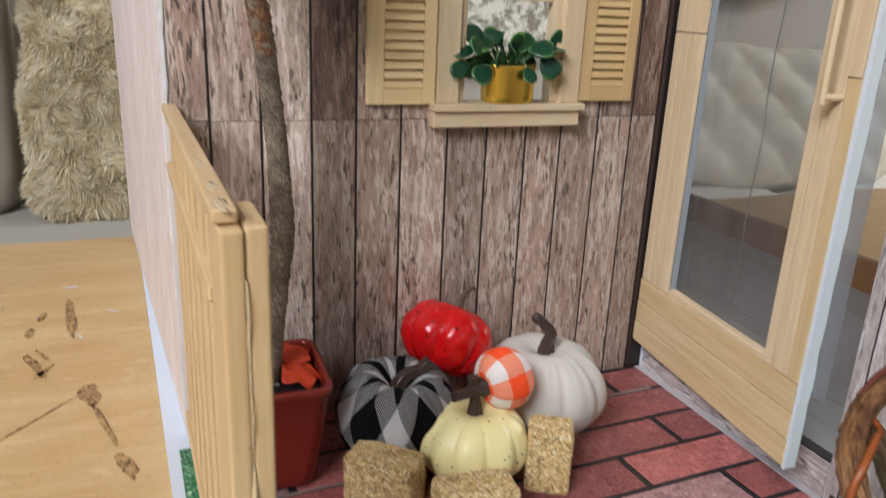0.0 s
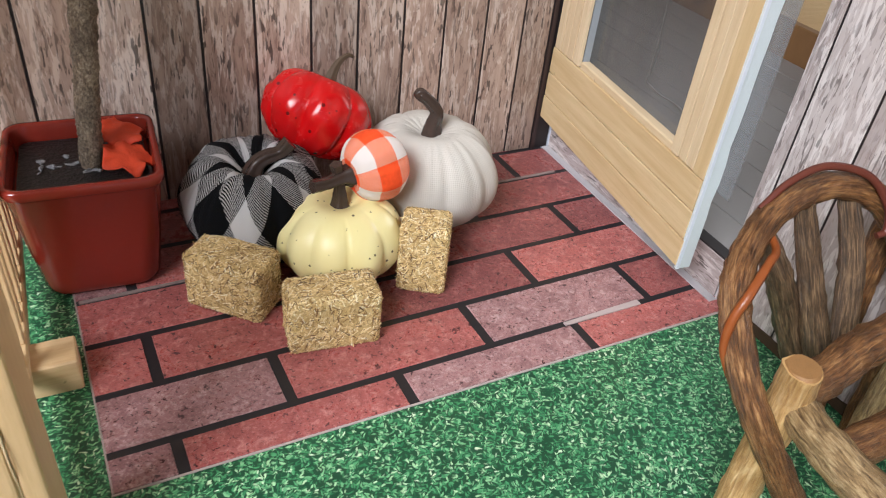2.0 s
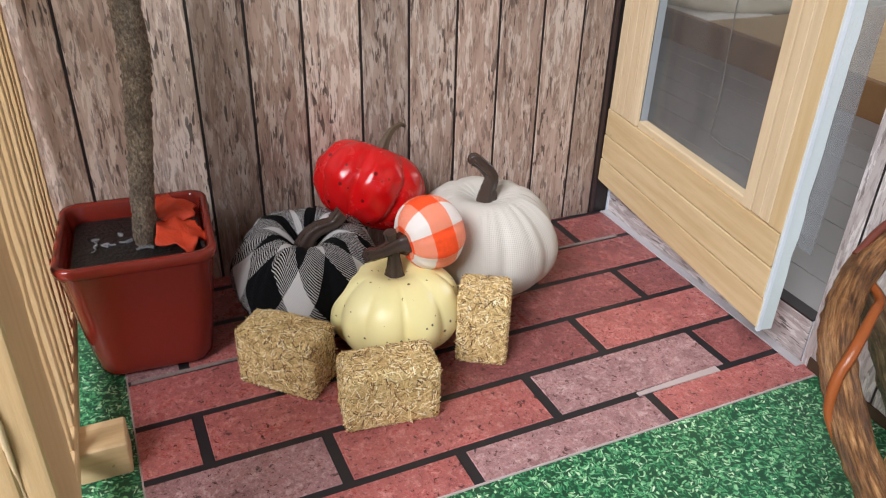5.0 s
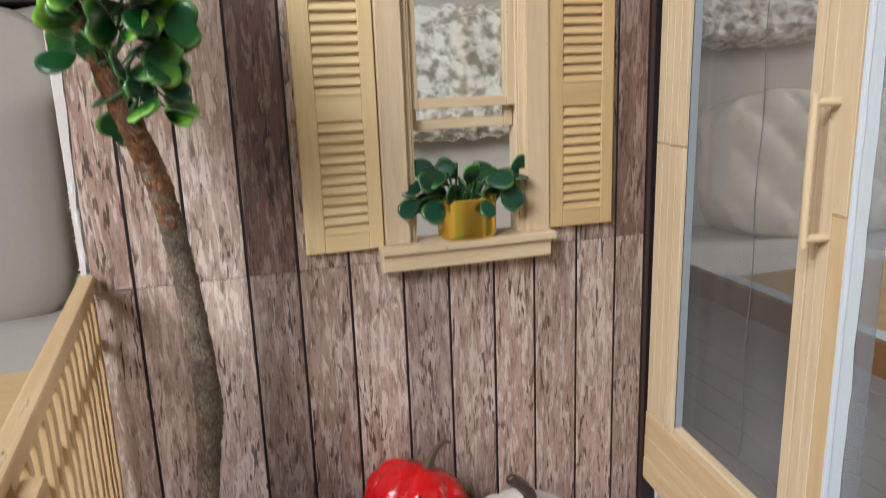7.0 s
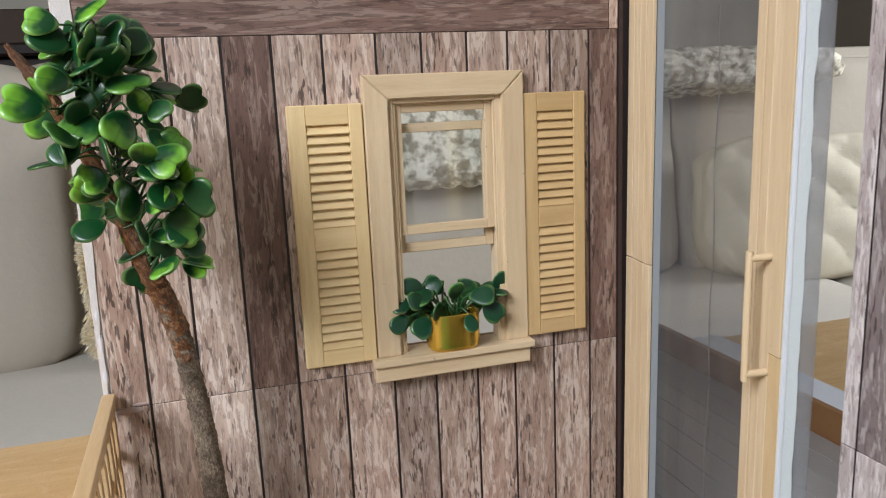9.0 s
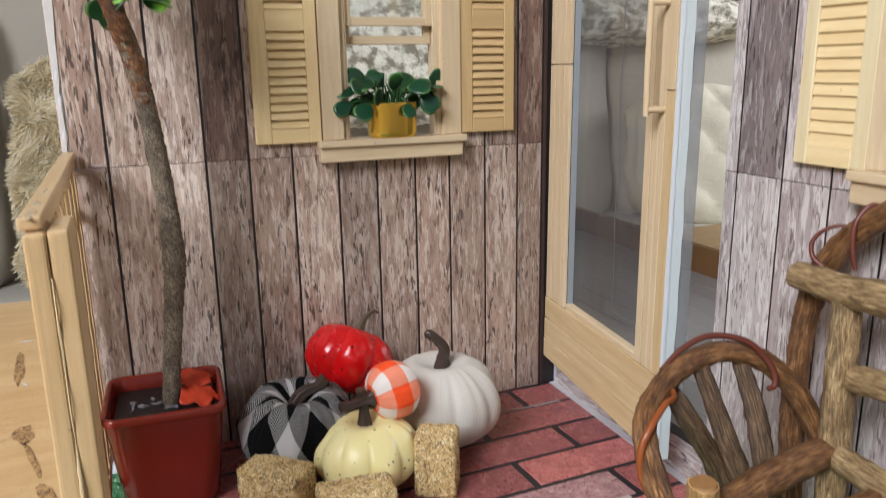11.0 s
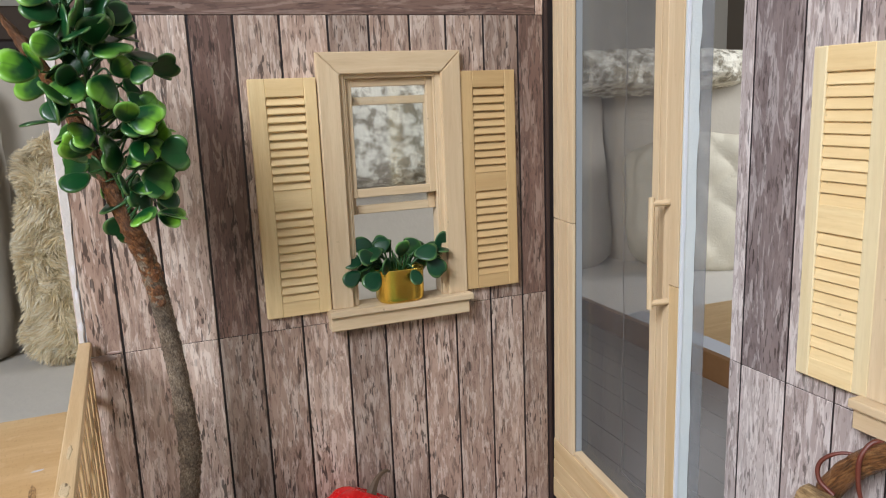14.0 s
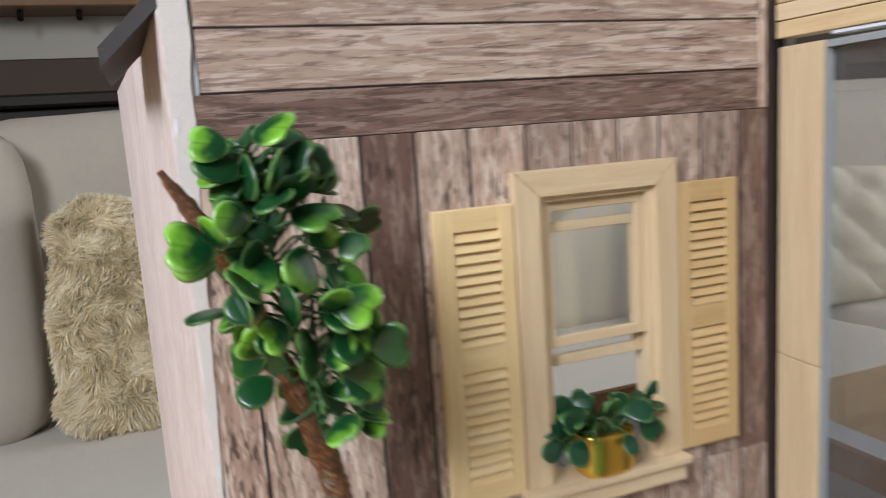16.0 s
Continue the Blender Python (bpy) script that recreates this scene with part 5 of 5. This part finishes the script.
trunk = [local(0.0556, 0.3225, 0.043), local(0.0580, 0.3235, 0.068), local(0.0618, 0.3265, 0.098), local(0.0640, 0.3290, 0.118), local(0.0628, 0.3290, 0.150), local(0.0600, 0.3280, 0.180), local(0.0560, 0.3240, 0.208), local(0.0500, 0.3170, 0.2315)]
part("trunk", tube(trunk, (0.0040, 0.0042, 0.0045, 0.0053, 0.0045, 0.0044, 0.0042, 0.0042), 24, 26, 0.22, 700), M["bark_tree"], tree, smooth=True)
part("branch", tube([local(0.0582, 0.3258, 0.1930), local(0.0560, 0.3240, 0.2080), local(0.0528, 0.3205, 0.221), local(0.0495, 0.3160, 0.2325), local(0.0410, 0.3150, 0.258), local(0.0310, 0.3130, 0.285), local(0.0195, 0.3110, 0.308), local(0.0120, 0.3090, 0.3205)], (0.0036, 0.0044, 0.0046, 0.0043, 0.0034, 0.0030, 0.0027, 0.0010), 18, 12, 0.34, 420), M["bark_cut"], tree, "broken orange-brown bark", smooth=True)


def leaf_mesh(name, material, length, width, notch, cup, thick=0.0005):
    """A thick, cupped, obovate leaf with a notched tip; stalk end at the origin, tip along +y."""
    bm = bmesh.new()
    rings, segs = 5, 28

    def outline(k, s, low):
        a = 2 * math.pi * s / segs
        bend = min(a, 2 * math.pi - a)
        r = k * (1 - notch * math.exp(-(bend / 0.34) ** 2) * k ** 3)
        x, y = r * math.sin(a), r * math.cos(a)
        x *= 0.80 + 0.22 * y - 0.12 * max(0.0, -y) ** 2
        x, y = x * width / 2 / 0.86, (y + 1) * length / 2
        z = cup * (abs(x) ** 1.7 * 9 * 0.012 ** 0.3 - 0.25 * y * y / length) - 0.0005 * k ** 5
        return (x * (0.96 if low else 1), y if not low else 0.0001 + y * 0.985, z - (thick if low else 0))

    sides = []
    for low in (False, True):
        c = bm.verts.new(outline(0, 0, low))
        rows = [[bm.verts.new(outline(j / rings, s, low)) for s in range(segs)] for j in range(1, rings + 1)]
        for s in range(segs):
            q = (s + 1) % segs
            bm.faces.new((c, rows[0][s], rows[0][q]))
            for a, b in zip(rows, rows[1:]):
                bm.faces.new((a[s], b[s], b[q], a[q]))
        sides.append(rows[-1])
    for s in range(segs):
        q = (s + 1) % segs
        bm.faces.new((sides[0][s], sides[1][s], sides[1][q], sides[0][q]))
    return to_mesh(name, bm, material, True)


def leaf_pose(p, out, face, roll, s):
    """Leaf at p: tip along out, upper side towards face."""
    y = out.normalized()
    z = (face - y * face.dot(y)).normalized()
    x = y.cross(z)
    m = Matrix(((x.x, y.x, z.x, p.x), (x.y, y.y, z.y, p.y), (x.z, y.z, z.z, p.z), (0, 0, 0, 1)))
    return m @ Matrix.Rotation(roll, 4, 'Y') @ Matrix.Scale(s, 4)


LEAVES = [leaf_mesh("leaf", M["leaf_tree"], 0.0124, 0.0138, 0.36, 0.16), leaf_mesh("leaf", M["leaf_tree"], 0.0120, 0.0118, 0.22, 0.28), leaf_mesh("leaf", M["leaf_tree"], 0.0112, 0.0098, 0.0, 0.36)]
A0, A1 = Vector((0.0552, 0.312, 0.236)), Vector((0.0385, 0.304, 0.328))
VIEW = Vector((0.0, -0.8, 0.25))
crown_rng = random.Random(11)
count = 0
for n in range(84):
    t = ((n + 0.5) / 84) ** 0.86
    ax = A0.lerp(A1, t)
    wide = 0.0060 + 0.0195 * math.sin(math.pi * min(1.0, 0.02 + t * 0.90)) ** 1.25
    a = n * 2.39996 + crown_rng.uniform(-0.3, 0.3)
    d = Vector((math.cos(a), 0.72 * math.sin(a), crown_rng.uniform(-0.45, 0.55)))
    r = wide * crown_rng.uniform(0.3, 1.0)
    p = ax + d.normalized() * r
    part("stalk", tube([INV @ (ax - Vector((0.004, 0, 0.005))), INV @ (ax.lerp(p, 0.5) + Vector((0, 0, 0.002))), INV @ p], (0.0006, 0.0005, 0.0004), 6, 4), M["stalk"], tree, smooth=True)
    pair = 2 if crown_rng.random() < 0.55 else 1
    for k in range(pair):
        out = (d.normalized() * 0.8 + Vector((crown_rng.gauss(0, .5), crown_rng.gauss(0, .4), crown_rng.gauss(0.1, .55) - (0.5 if t < 0.25 else 0.0)))).normalized()
        face = (VIEW * 0.8 + d.normalized() * 0.6 + Vector((crown_rng.gauss(0, .4), crown_rng.gauss(0, .3), crown_rng.gauss(0.35, .35)))).normalized()
        o = new("leaf", LEAVES[count % 3])
        o.parent = tree
        o.matrix_basis = INV @ leaf_pose(p, out, face, crown_rng.uniform(-0.3, 0.3), crown_rng.uniform(0.86, 1.28))
        count += 1


def felt(size, seed):
    """A crumpled felt leaf with soft lobes."""
    bm = bmesh.new()
    rings = []
    for j in range(1, 7):
        ring = []
        for s in range(44):
            a = 2 * math.pi * s / 44
            r = size * j / 6 * (1.05 - 0.34 * (j / 6) ** 2 * abs(math.sin(2.5 * a + seed)) ** 0.6) * (1 + 0.12 * noise.noise((math.cos(a) * 6, math.sin(a) * 6, seed)))
            z = 0.34 * size * noise.noise((r * math.cos(a) * 190, r * math.sin(a) * 190, seed * 3)) * j / 6 - 0.05 * size * (j / 6) ** 2 - 0.05 * size * abs(math.cos(2.5 * a + seed)) * j / 6
            ring.append(bm.verts.new((r * math.cos(a), r * math.sin(a), z)))
        rings.append(ring)
    c = bm.verts.new((0, 0, 0))
    for s in range(44):
        bm.faces.new((c, rings[0][s], rings[0][(s + 1) % 44]))
        for a, b in zip(rings, rings[1:]):
            bm.faces.new((a[s], b[s], b[(s + 1) % 44], a[(s + 1) % 44]))
    ext = bmesh.ops.extrude_face_region(bm, geom=bm.faces[:])
    bmesh.ops.translate(bm, vec=(0, 0, 0.0006), verts=[v for v in ext["geom"] if isinstance(v, bmesh.types.BMVert)])
    return bm


for n, (x, y, z, rx, ry, rz, s) in enumerate(((0.0690, 0.3185, 0.0515, 16, 10, 20, 0.0120), (0.0680, 0.3340, 0.0550, 14, -8, 70, 0.0105))):
    tl = thing("felt_leaf", "crumpled orange-red felt autumn leaf lying in the pot", "leaf", "felt leaves", at=pose(x, y, z, rx, ry, rz))
    part("blade", felt(s, n + 1), M["felt_red"], tl, smooth=True)

# ---- small plant in a brass pot on the sill ----
GP = Vector((0.1873, 0.3640, 0.1684))
plant = thing("potted_plant", "dark green plastic plant in a brass pot on the sill", "potted plant", at=Matrix.Translation(GP))
part("pot", loft(((0.0108, 0.0075, 0.0), (0.0120, 0.0085, 0.0004), (0.0126, 0.0090, 0.0014), (0.0129, 0.0092, 0.0030), (0.0131, 0.0094, 0.0188), (0.0132, 0.0094, 0.0193), (0.0126, 0.0090, 0.0194), (0.0123, 0.0088, 0.0150)), 1.04, 0.72), M["brass"], plant, "shiny brass oval pot", smooth=True)
POTLEAF = [leaf_mesh("leaf", M["leaf_pot"], 0.0138, 0.0122, 0.14, 0.35), leaf_mesh("leaf", M["leaf_pot"], 0.0128, 0.0100, 0.04, 0.5)]
prng = random.Random(5)
for n in range(26):
    a = n * 2.39996
    rad = math.sqrt((n + 0.5) / 26)
    tip = Vector((0.0005 + 0.0250 * rad * math.cos(a), -0.0010 + 0.0085 * rad * math.sin(a), 0.0228 + 0.0120 * (1 - rad) * prng.uniform(0.6, 1.2) - 0.006 * max(0.0, -math.sin(a)) * rad + prng.uniform(-0.002, 0.004)))
    root = Vector((0.006 * math.cos(a), 0.003 * math.sin(a), 0.0175))
    part("stalk", tube([root, root.lerp(tip, 0.5) + Vector((0, 0, 0.003)), tip], 0.0006, 6, 4), M["stalk"], plant, smooth=True)
    out = Vector((math.cos(a) * 0.9 + prng.gauss(0, .3), -0.25 + 0.35 * math.sin(a), prng.gauss(-0.1, .5) - (0.6 if rad > 0.85 and prng.random() < 0.35 else 0.0)))
    face = Vector((prng.gauss(0, .35), -0.75, 0.55 + prng.gauss(0, .3)))
    o = new("leaf", POTLEAF[n % 2])
    o.parent = plant
    o.matrix_basis = leaf_pose(tip, out, face, prng.uniform(-0.3, 0.3), prng.uniform(0.8, 1.05))


# ---- pumpkins ----
def body(R, H, ribs, depth, dimple, fold=0.0, seed=0.0, sharp=0.6, rows=40, segs=144, flat=0.85, pleat=0.0, dent=0.0):
    prof = []
    for j in range(rows + 1):
        p = -math.pi / 2 + math.pi * j / rows
        r = max(1e-5, R * max(0.0, math.cos(p)) ** flat)
        z = H / 2 * (1 + math.sin(p))
        d = dimple * math.exp(-(r / (0.30 * R)) ** 2)
        prof.append((r, z - d if p > 0 else z + d * 0.3))

    def shape(a, k):
        rib = abs(math.sin(ribs * a / 2 + 0.25 * math.sin(a * 2 + seed))) ** sharp
        f = 1 - depth * (1 - rib) * math.sin(math.pi * k) ** 0.4
        f *= 1 + 0.03 * noise.noise((math.cos(a) * 1.5, math.sin(a) * 1.5, k * 2 + seed))
        if fold:
            f *= 1 + fold * noise.noise((math.cos(a) * 3.2, math.sin(a) * 3.2, k * 1.4 + seed * 5))
        if pleat:   # gathers that run down from the stem
            f *= 1 + pleat * noise.noise((math.cos(a) * 9, math.sin(a) * 9, seed)) * math.exp(-((1 - k) / 0.30) ** 2)
        if dent:
            f *= 1 + dent * noise.noise((math.cos(a) * 5, math.sin(a) * 5, k * 9 + seed))
        return f, 0.0

    return lathe(prof, segs, shape)


def stem(parent, pts, radii, material, label="", rough=0.15, flat=1.0):
    return part("stem", tube(pts, radii, 30, 8, rough * 0.5, 500, flat=flat, flute=0.13), material, parent, label, smooth=True)


P = thing("pumpkin", "white knit fabric pumpkin with a brown stem on the bricks", "pumpkin", "pumpkins", at=pose(0.1962, 0.3185, 0.0007, 0, 0, 20))
part("body", body(0.0337, 0.0500, 9, 0.055, 0.007, 0.04, 2.0, 0.8, pleat=0.07), M["white_cloth"], P, smooth=True)
stem(P, [(0.001, 0, 0.041), (0.001, -0.001, 0.049), (0.0005, -0.003, 0.056), (-0.003, -0.001, 0.0615), (-0.0065, 0.001, 0.0645), (-0.0072, 0.0012, 0.0625)], (0.0052, 0.0034, 0.0028, 0.0026, 0.0026, 0.0016), M["stem_brown"])

P = thing("pumpkin", "black and white buffalo check fabric pumpkin beside the pot", "pumpkin", "pumpkins", at=pose(0.1155, 0.3192, 0.0007, 5, -3, 35))
part("body", body(0.0312, 0.0490, 9, 0.10, 0.014, 0.09, 4.0, 0.8, pleat=0.18), M["black_check"], P, smooth=True)
stem(P, [(-0.001, 0, 0.0350), (0.0005, -0.0008, 0.0415), (0.0040, -0.0030, 0.0450), (0.0090, -0.0062, 0.0465), (0.0130, -0.0085, 0.0505)], (0.0052, 0.0036, 0.0030, 0.0027, 0.0032), M["stem_brown"])

P = thing("pumpkin", "glossy red speckled pumpkin resting on the other pumpkins", "pumpkin", "pumpkins", at=pose(0.1425, 0.3375, 0.0318, -12, 30, 8))
part("body", body(0.0252, 0.0378, 8, 0.17, 0.006, 0.05, 1.0, 0.33, dent=0.045), M["red_skin"], P, smooth=True)
stem(P, [(0, 0, 0.032), (0.0004, 0.0005, 0.0395), (0.0020, 0.001, 0.0450), (0.0052, 0.001, 0.0490), (0.0080, 0.001, 0.0492)], (0.0034, 0.0020, 0.0014, 0.0010, 0.0007), M["stem_green"])

P = thing("pumpkin", "small orange and white gingham pumpkin lying on its side", "pumpkin", "pumpkins", at=pose(0.1730, 0.2950, 0.0500, 0, -98, 12))
part("body", body(0.0152, 0.0262, 6, 0.06, 0.003, 0.05, 3.0), M["orange_check"], P, smooth=True)
stem(P, [(0, 0, 0.024), (0.0008, 0, 0.029), (0.0014, -0.001, 0.036), (0.0030, -0.0015, 0.0425)], (0.0050, 0.0030, 0.0024, 0.0026), M["stem_brown"])

P = thing("pumpkin", "cream yellow speckled pumpkin standing among straw bales", "pumpkin", "pumpkins", at=pose(0.1446, 0.2873, 0.0007, -2, 0, 10))
part("body", body(0.0263, 0.0378, 10, 0.10, 0.005, 0.03, 6.0, 0.45), M["yellow_skin"], P, smooth=True)
stem(P, [(0, 0, 0.0305), (0.0, 0, 0.0345), (0.0, 0.0, 0.041), (-0.0005, 0.001, 0.0480), (-0.0010, 0.001, 0.0520)], (0.0064, 0.0034, 0.0024, 0.0022, 0.0025), M["stem_brown"])


# ---- straw bales ----
def bale(lx, ly, lz, m, seed, label):
    top = thing("straw_bale", label, "straw bale", "straw bales", at=m)
    bm = bmesh.new()
    cuboid(bm, -lx / 2, lx / 2, -ly / 2, ly / 2, 0, lz, 0.0028, segs=3)
    bmesh.ops.subdivide_edges(bm, edges=bm.edges[:], cuts=5, use_grid_fill=True)
    for v in bm.verts:
        n = noise.noise_vector(v.co * 240 + Vector((seed * 7, 0, 0)))
        v.co += n * 0.0003
        v.co.z = max(0.0, v.co.z)
    part("block", bm, M["hay"], top)
    r = random.Random(seed)
    verts, faces = [], []
    half = Vector((lx / 2, ly / 2, lz / 2))
    for _ in range(5200):
        ax = r.choices((0, 1, 2), weights=(ly * lz, lx * lz, lx * ly))[0]
        p = Vector([r.uniform(-1.0, 1.0) * half[k] for k in range(3)])
        p[ax] = r.choice((-1, 1)) * half[ax]
        core = Vector([max(-half[k] + 0.0026, min(half[k] - 0.0026, p[k])) for k in range(3)])
        nrm = (p - core).normalized()   # the bale's edges are rounded
        p = core + nrm * (0.0026 + r.uniform(-0.0002, 0.0002))
        d = Vector([r.gauss(0, 1) for _ in range(3)])
        d -= nrm * d.dot(nrm) * (0.94 if r.random() < 0.98 else 0.5)
        d.normalize()
        ln = r.uniform(0.0010, 0.0040)
        s = d.cross(nrm).normalized() * r.uniform(0.00008, 0.00025)
        u = nrm * 0.00012
        a, b = p - d * ln / 2, p + d * ln / 2
        k = len(verts)
        verts += [q + Vector((0, 0, lz / 2)) for q in (a - s, a + s, a + u, b - s, b + s, b + u)]
        faces += [(k, k + 1, k + 4, k + 3), (k + 1, k + 2, k + 5, k + 4), (k + 2, k, k + 3, k + 5)]
    verts = [Vector((q.x, q.y, max(0.0002, q.z))) for q in verts]
    me = bpy.data.meshes.new("straw")
    me.from_pydata(verts, [], faces)
    me.materials.append(M["straw"])
    o = new("straw", me)
    o.parent = top
    tagged(o, kind="stuff")
    return top


bale(0.0325, 0.0188, 0.0248, pose(0.0986, 0.2816, 0.0006, 0, 0, -42), 1, "small golden straw bale lying on the bricks")
bale(0.0345, 0.0180, 0.0240, pose(0.1290, 0.2508, 0.0006, 0, 0, -5.7), 2, "small golden straw bale lying on the bricks")
bale(0.0200, 0.0184, 0.0318, pose(0.1758, 0.2710, 0.0006, 0, 0, -29), 3, "small golden straw bale standing on its end")

# ---- bent-twig chair by the wall ----
chair = thing("twig_chair", "rustic toy chair of bent willow twigs on the turf", "chair")


def twig(name, pts, radii, mat, label="", segs=14, rough=0.16):
    o = part(name, tube(pts, radii, segs, 8, rough, 330), M[mat], chair, label, smooth=True)
    return o


twig("arm_hoop", [(0.2300, 0.1000, 0.0010), (0.2164, 0.1078, 0.0308), (0.2024, 0.1190, 0.0581), (0.1988, 0.1277, 0.0706), (0.1995, 0.1375, 0.0830), (0.2030, 0.1440, 0.0900), (0.2115, 0.1505, 0.0945), (0.2225, 0.1560, 0.0985), (0.2355, 0.1585, 0.1020), (0.2470, 0.1580, 0.1030), (0.2620, 0.1550, 0.0985), (0.2740, 0.1500, 0.0870), (0.2830, 0.1460, 0.0700), (0.2880, 0.1420, 0.0500), (0.2895, 0.1390, 0.0010)],
     [0.0041] * 15, "twig_brown", "bent brown willow hoop")
for pts in ([(0.2245, 0.1604, 0.0932), (0.2250, 0.1530, 0.0870), (0.2290, 0.1504, 0.0795), (0.2375, 0.1505, 0.0665), (0.2490, 0.1480, 0.0450)], [(0.2362, 0.1572, 0.0990), (0.2400, 0.1495, 0.0800), (0.2445, 0.1430, 0.0620), (0.2500, 0.1380, 0.0450)], [(0.2545, 0.1575, 0.0985), (0.2545, 0.1475, 0.0810), (0.2540, 0.1400, 0.0600), (0.2540, 0.1350, 0.0450)]):
    twig("slat", pts, (0.0030, 0.0038, 0.0040, 0.0042, 0.0040)[:len(pts)], "twig_dark", "dark split twig slat", 10)
twig("back_hoop", [(0.2840, 0.1530, 0.0), (0.2840, 0.1560, 0.0380), (0.2840, 0.1580, 0.0620), (0.2840, 0.1585, 0.0810), (0.2840, 0.1577, 0.1000), (0.2840, 0.1555, 0.1165), (0.2840, 0.1513, 0.1315), (0.2840, 0.1412, 0.1450), (0.2840, 0.1280, 0.1560), (0.2840, 0.1050, 0.1670), (0.2840, 0.0780, 0.1690), (0.2840, 0.0480, 0.1620), (0.2840, 0.0250, 0.1420), (0.2840, 0.0140, 0.1000), (0.2840, 0.0140, 0.0)],
     [0.0046] * 15, "twig_brown", "bent brown willow hoop")
twig("rail", [(0.2735, 0.1530, 0.1305), (0.2725, 0.1300, 0.1305), (0.2715, 0.1000, 0.1325), (0.2720, 0.0300, 0.1330)], (0.0050, 0.0056, 0.0062, 0.0060), "twig_grey", "olive grey peeled twig")
twig("rail", [(0.2715, 0.1225, 0.1020), (0.2712, 0.1000, 0.1040), (0.2715, 0.0300, 0.1045)], (0.0050, 0.0054, 0.0054), "twig_grey", "olive grey peeled twig")
twig("post", [(0.2735, 0.1285, 0.0), (0.2730, 0.1285, 0.0500), (0.2725, 0.1285, 0.0760), (0.2722, 0.1290, 0.1050), (0.2722, 0.1298, 0.1270)], (0.0050, 0.0052, 0.0056, 0.0052, 0.0048), "twig_grey", "olive grey peeled twig")
twig("post", [(0.2042, 0.1190, 0.0), (0.2092, 0.1217, 0.0330), (0.2094, 0.1213, 0.0600), (0.2088, 0.1210, 0.0780)], (0.0050, 0.0052, 0.0054, 0.0050), "twig_leg", "pale peeled front leg", 16, 0.20)
twig("end_grain", [(0.2088, 0.1210, 0.0778), (0.2087, 0.1210, 0.0788)], (0.0047, 0.0041), "twig_cut", "brown cut end of the leg", 16, 0.2)
twig("side_rail", [(0.2100, 0.1225, 0.0655), (0.2250, 0.1240, 0.0665), (0.2421, 0.1270, 0.0690), (0.2700, 0.1290, 0.0725)], (0.0050, 0.0054, 0.0056, 0.0054), "twig_brown")
twig("rail", [(0.2705, 0.1240, 0.0715), (0.2700, 0.1000, 0.0708), (0.2705, 0.0300, 0.0705)], (0.0050, 0.0052, 0.0052), "twig_grey", "olive grey peeled twig")
twig("seat_stick", [(0.2085, 0.1050, 0.0625), (0.2400, 0.1050, 0.0640), (0.2710, 0.1050, 0.0660)], (0.0050, 0.0054, 0.0054), "twig_brown")
twig("seat_stick", [(0.2085, 0.0800, 0.0625), (0.2400, 0.0800, 0.0640), (0.2710, 0.0800, 0.0655)], (0.0050, 0.0054, 0.0054), "twig_brown")
twig("front_rail", [(0.2105, 0.1165, 0.0650), (0.2075, 0.1060, 0.0655), (0.2060, 0.0800, 0.0655), (0.2060, 0.0300, 0.0655)], (0.0052, 0.0056, 0.0056, 0.0056), "twig_grey", "olive grey peeled twig")
twig("leg", [(0.2060, 0.0340, 0.0), (0.2060, 0.0340, 0.0750)], (0.0052, 0.0054), "twig_leg", "pale peeled front leg")
twig("leg", [(0.2725, 0.0340, 0.0), (0.2725, 0.0340, 0.1270)], (0.0050, 0.0052), "twig_grey")

twig("vine", [(0.1967, 0.1312, 0.0700), (0.1949, 0.1342, 0.0772), (0.1956, 0.1355, 0.0853), (0.1994, 0.1365, 0.0916), (0.2083, 0.1410, 0.0963), (0.2155, 0.1455, 0.0958), (0.2205, 0.1540, 0.0960)], (0.0009, 0.0012, 0.0013, 0.0013, 0.0012, 0.0011, 0.0010), "vine_orange", "thin orange vine", 8, 0.05)
twig("vine", [(0.2190, 0.1575, 0.1005), (0.2290, 0.1590, 0.1065), (0.2410, 0.1585, 0.1098), (0.2540, 0.1540, 0.1070), (0.2610, 0.1490, 0.0985), (0.2615, 0.1468, 0.0920), (0.2585, 0.1470, 0.0905)], (0.0009, 0.0011, 0.0012, 0.0012, 0.0013, 0.0012, 0.0010), "vine_red", "thin reddish vine", 8, 0.05)
twig("vine", [(0.2790, 0.1450, 0.1335), (0.2772, 0.1500, 0.1375), (0.2780, 0.1512, 0.1435), (0.2810, 0.1475, 0.1482), (0.2850, 0.1420, 0.1495), (0.2890, 0.1375, 0.1460)], (0.0010, 0.0009, 0.0008, 0.0007, 0.0006, 0.0006), "vine_red", "thin reddish vine", 8, 0.12)
twig("vine", [(0.2785, 0.1330, 0.1365), (0.2780, 0.1345, 0.1430), (0.2792, 0.1355, 0.1525), (0.2840, 0.1335, 0.1585), (0.2890, 0.1290, 0.1550)], (0.0008, 0.0009, 0.0010, 0.0010, 0.0008), "vine_red", "thin reddish vine", 8, 0.12)
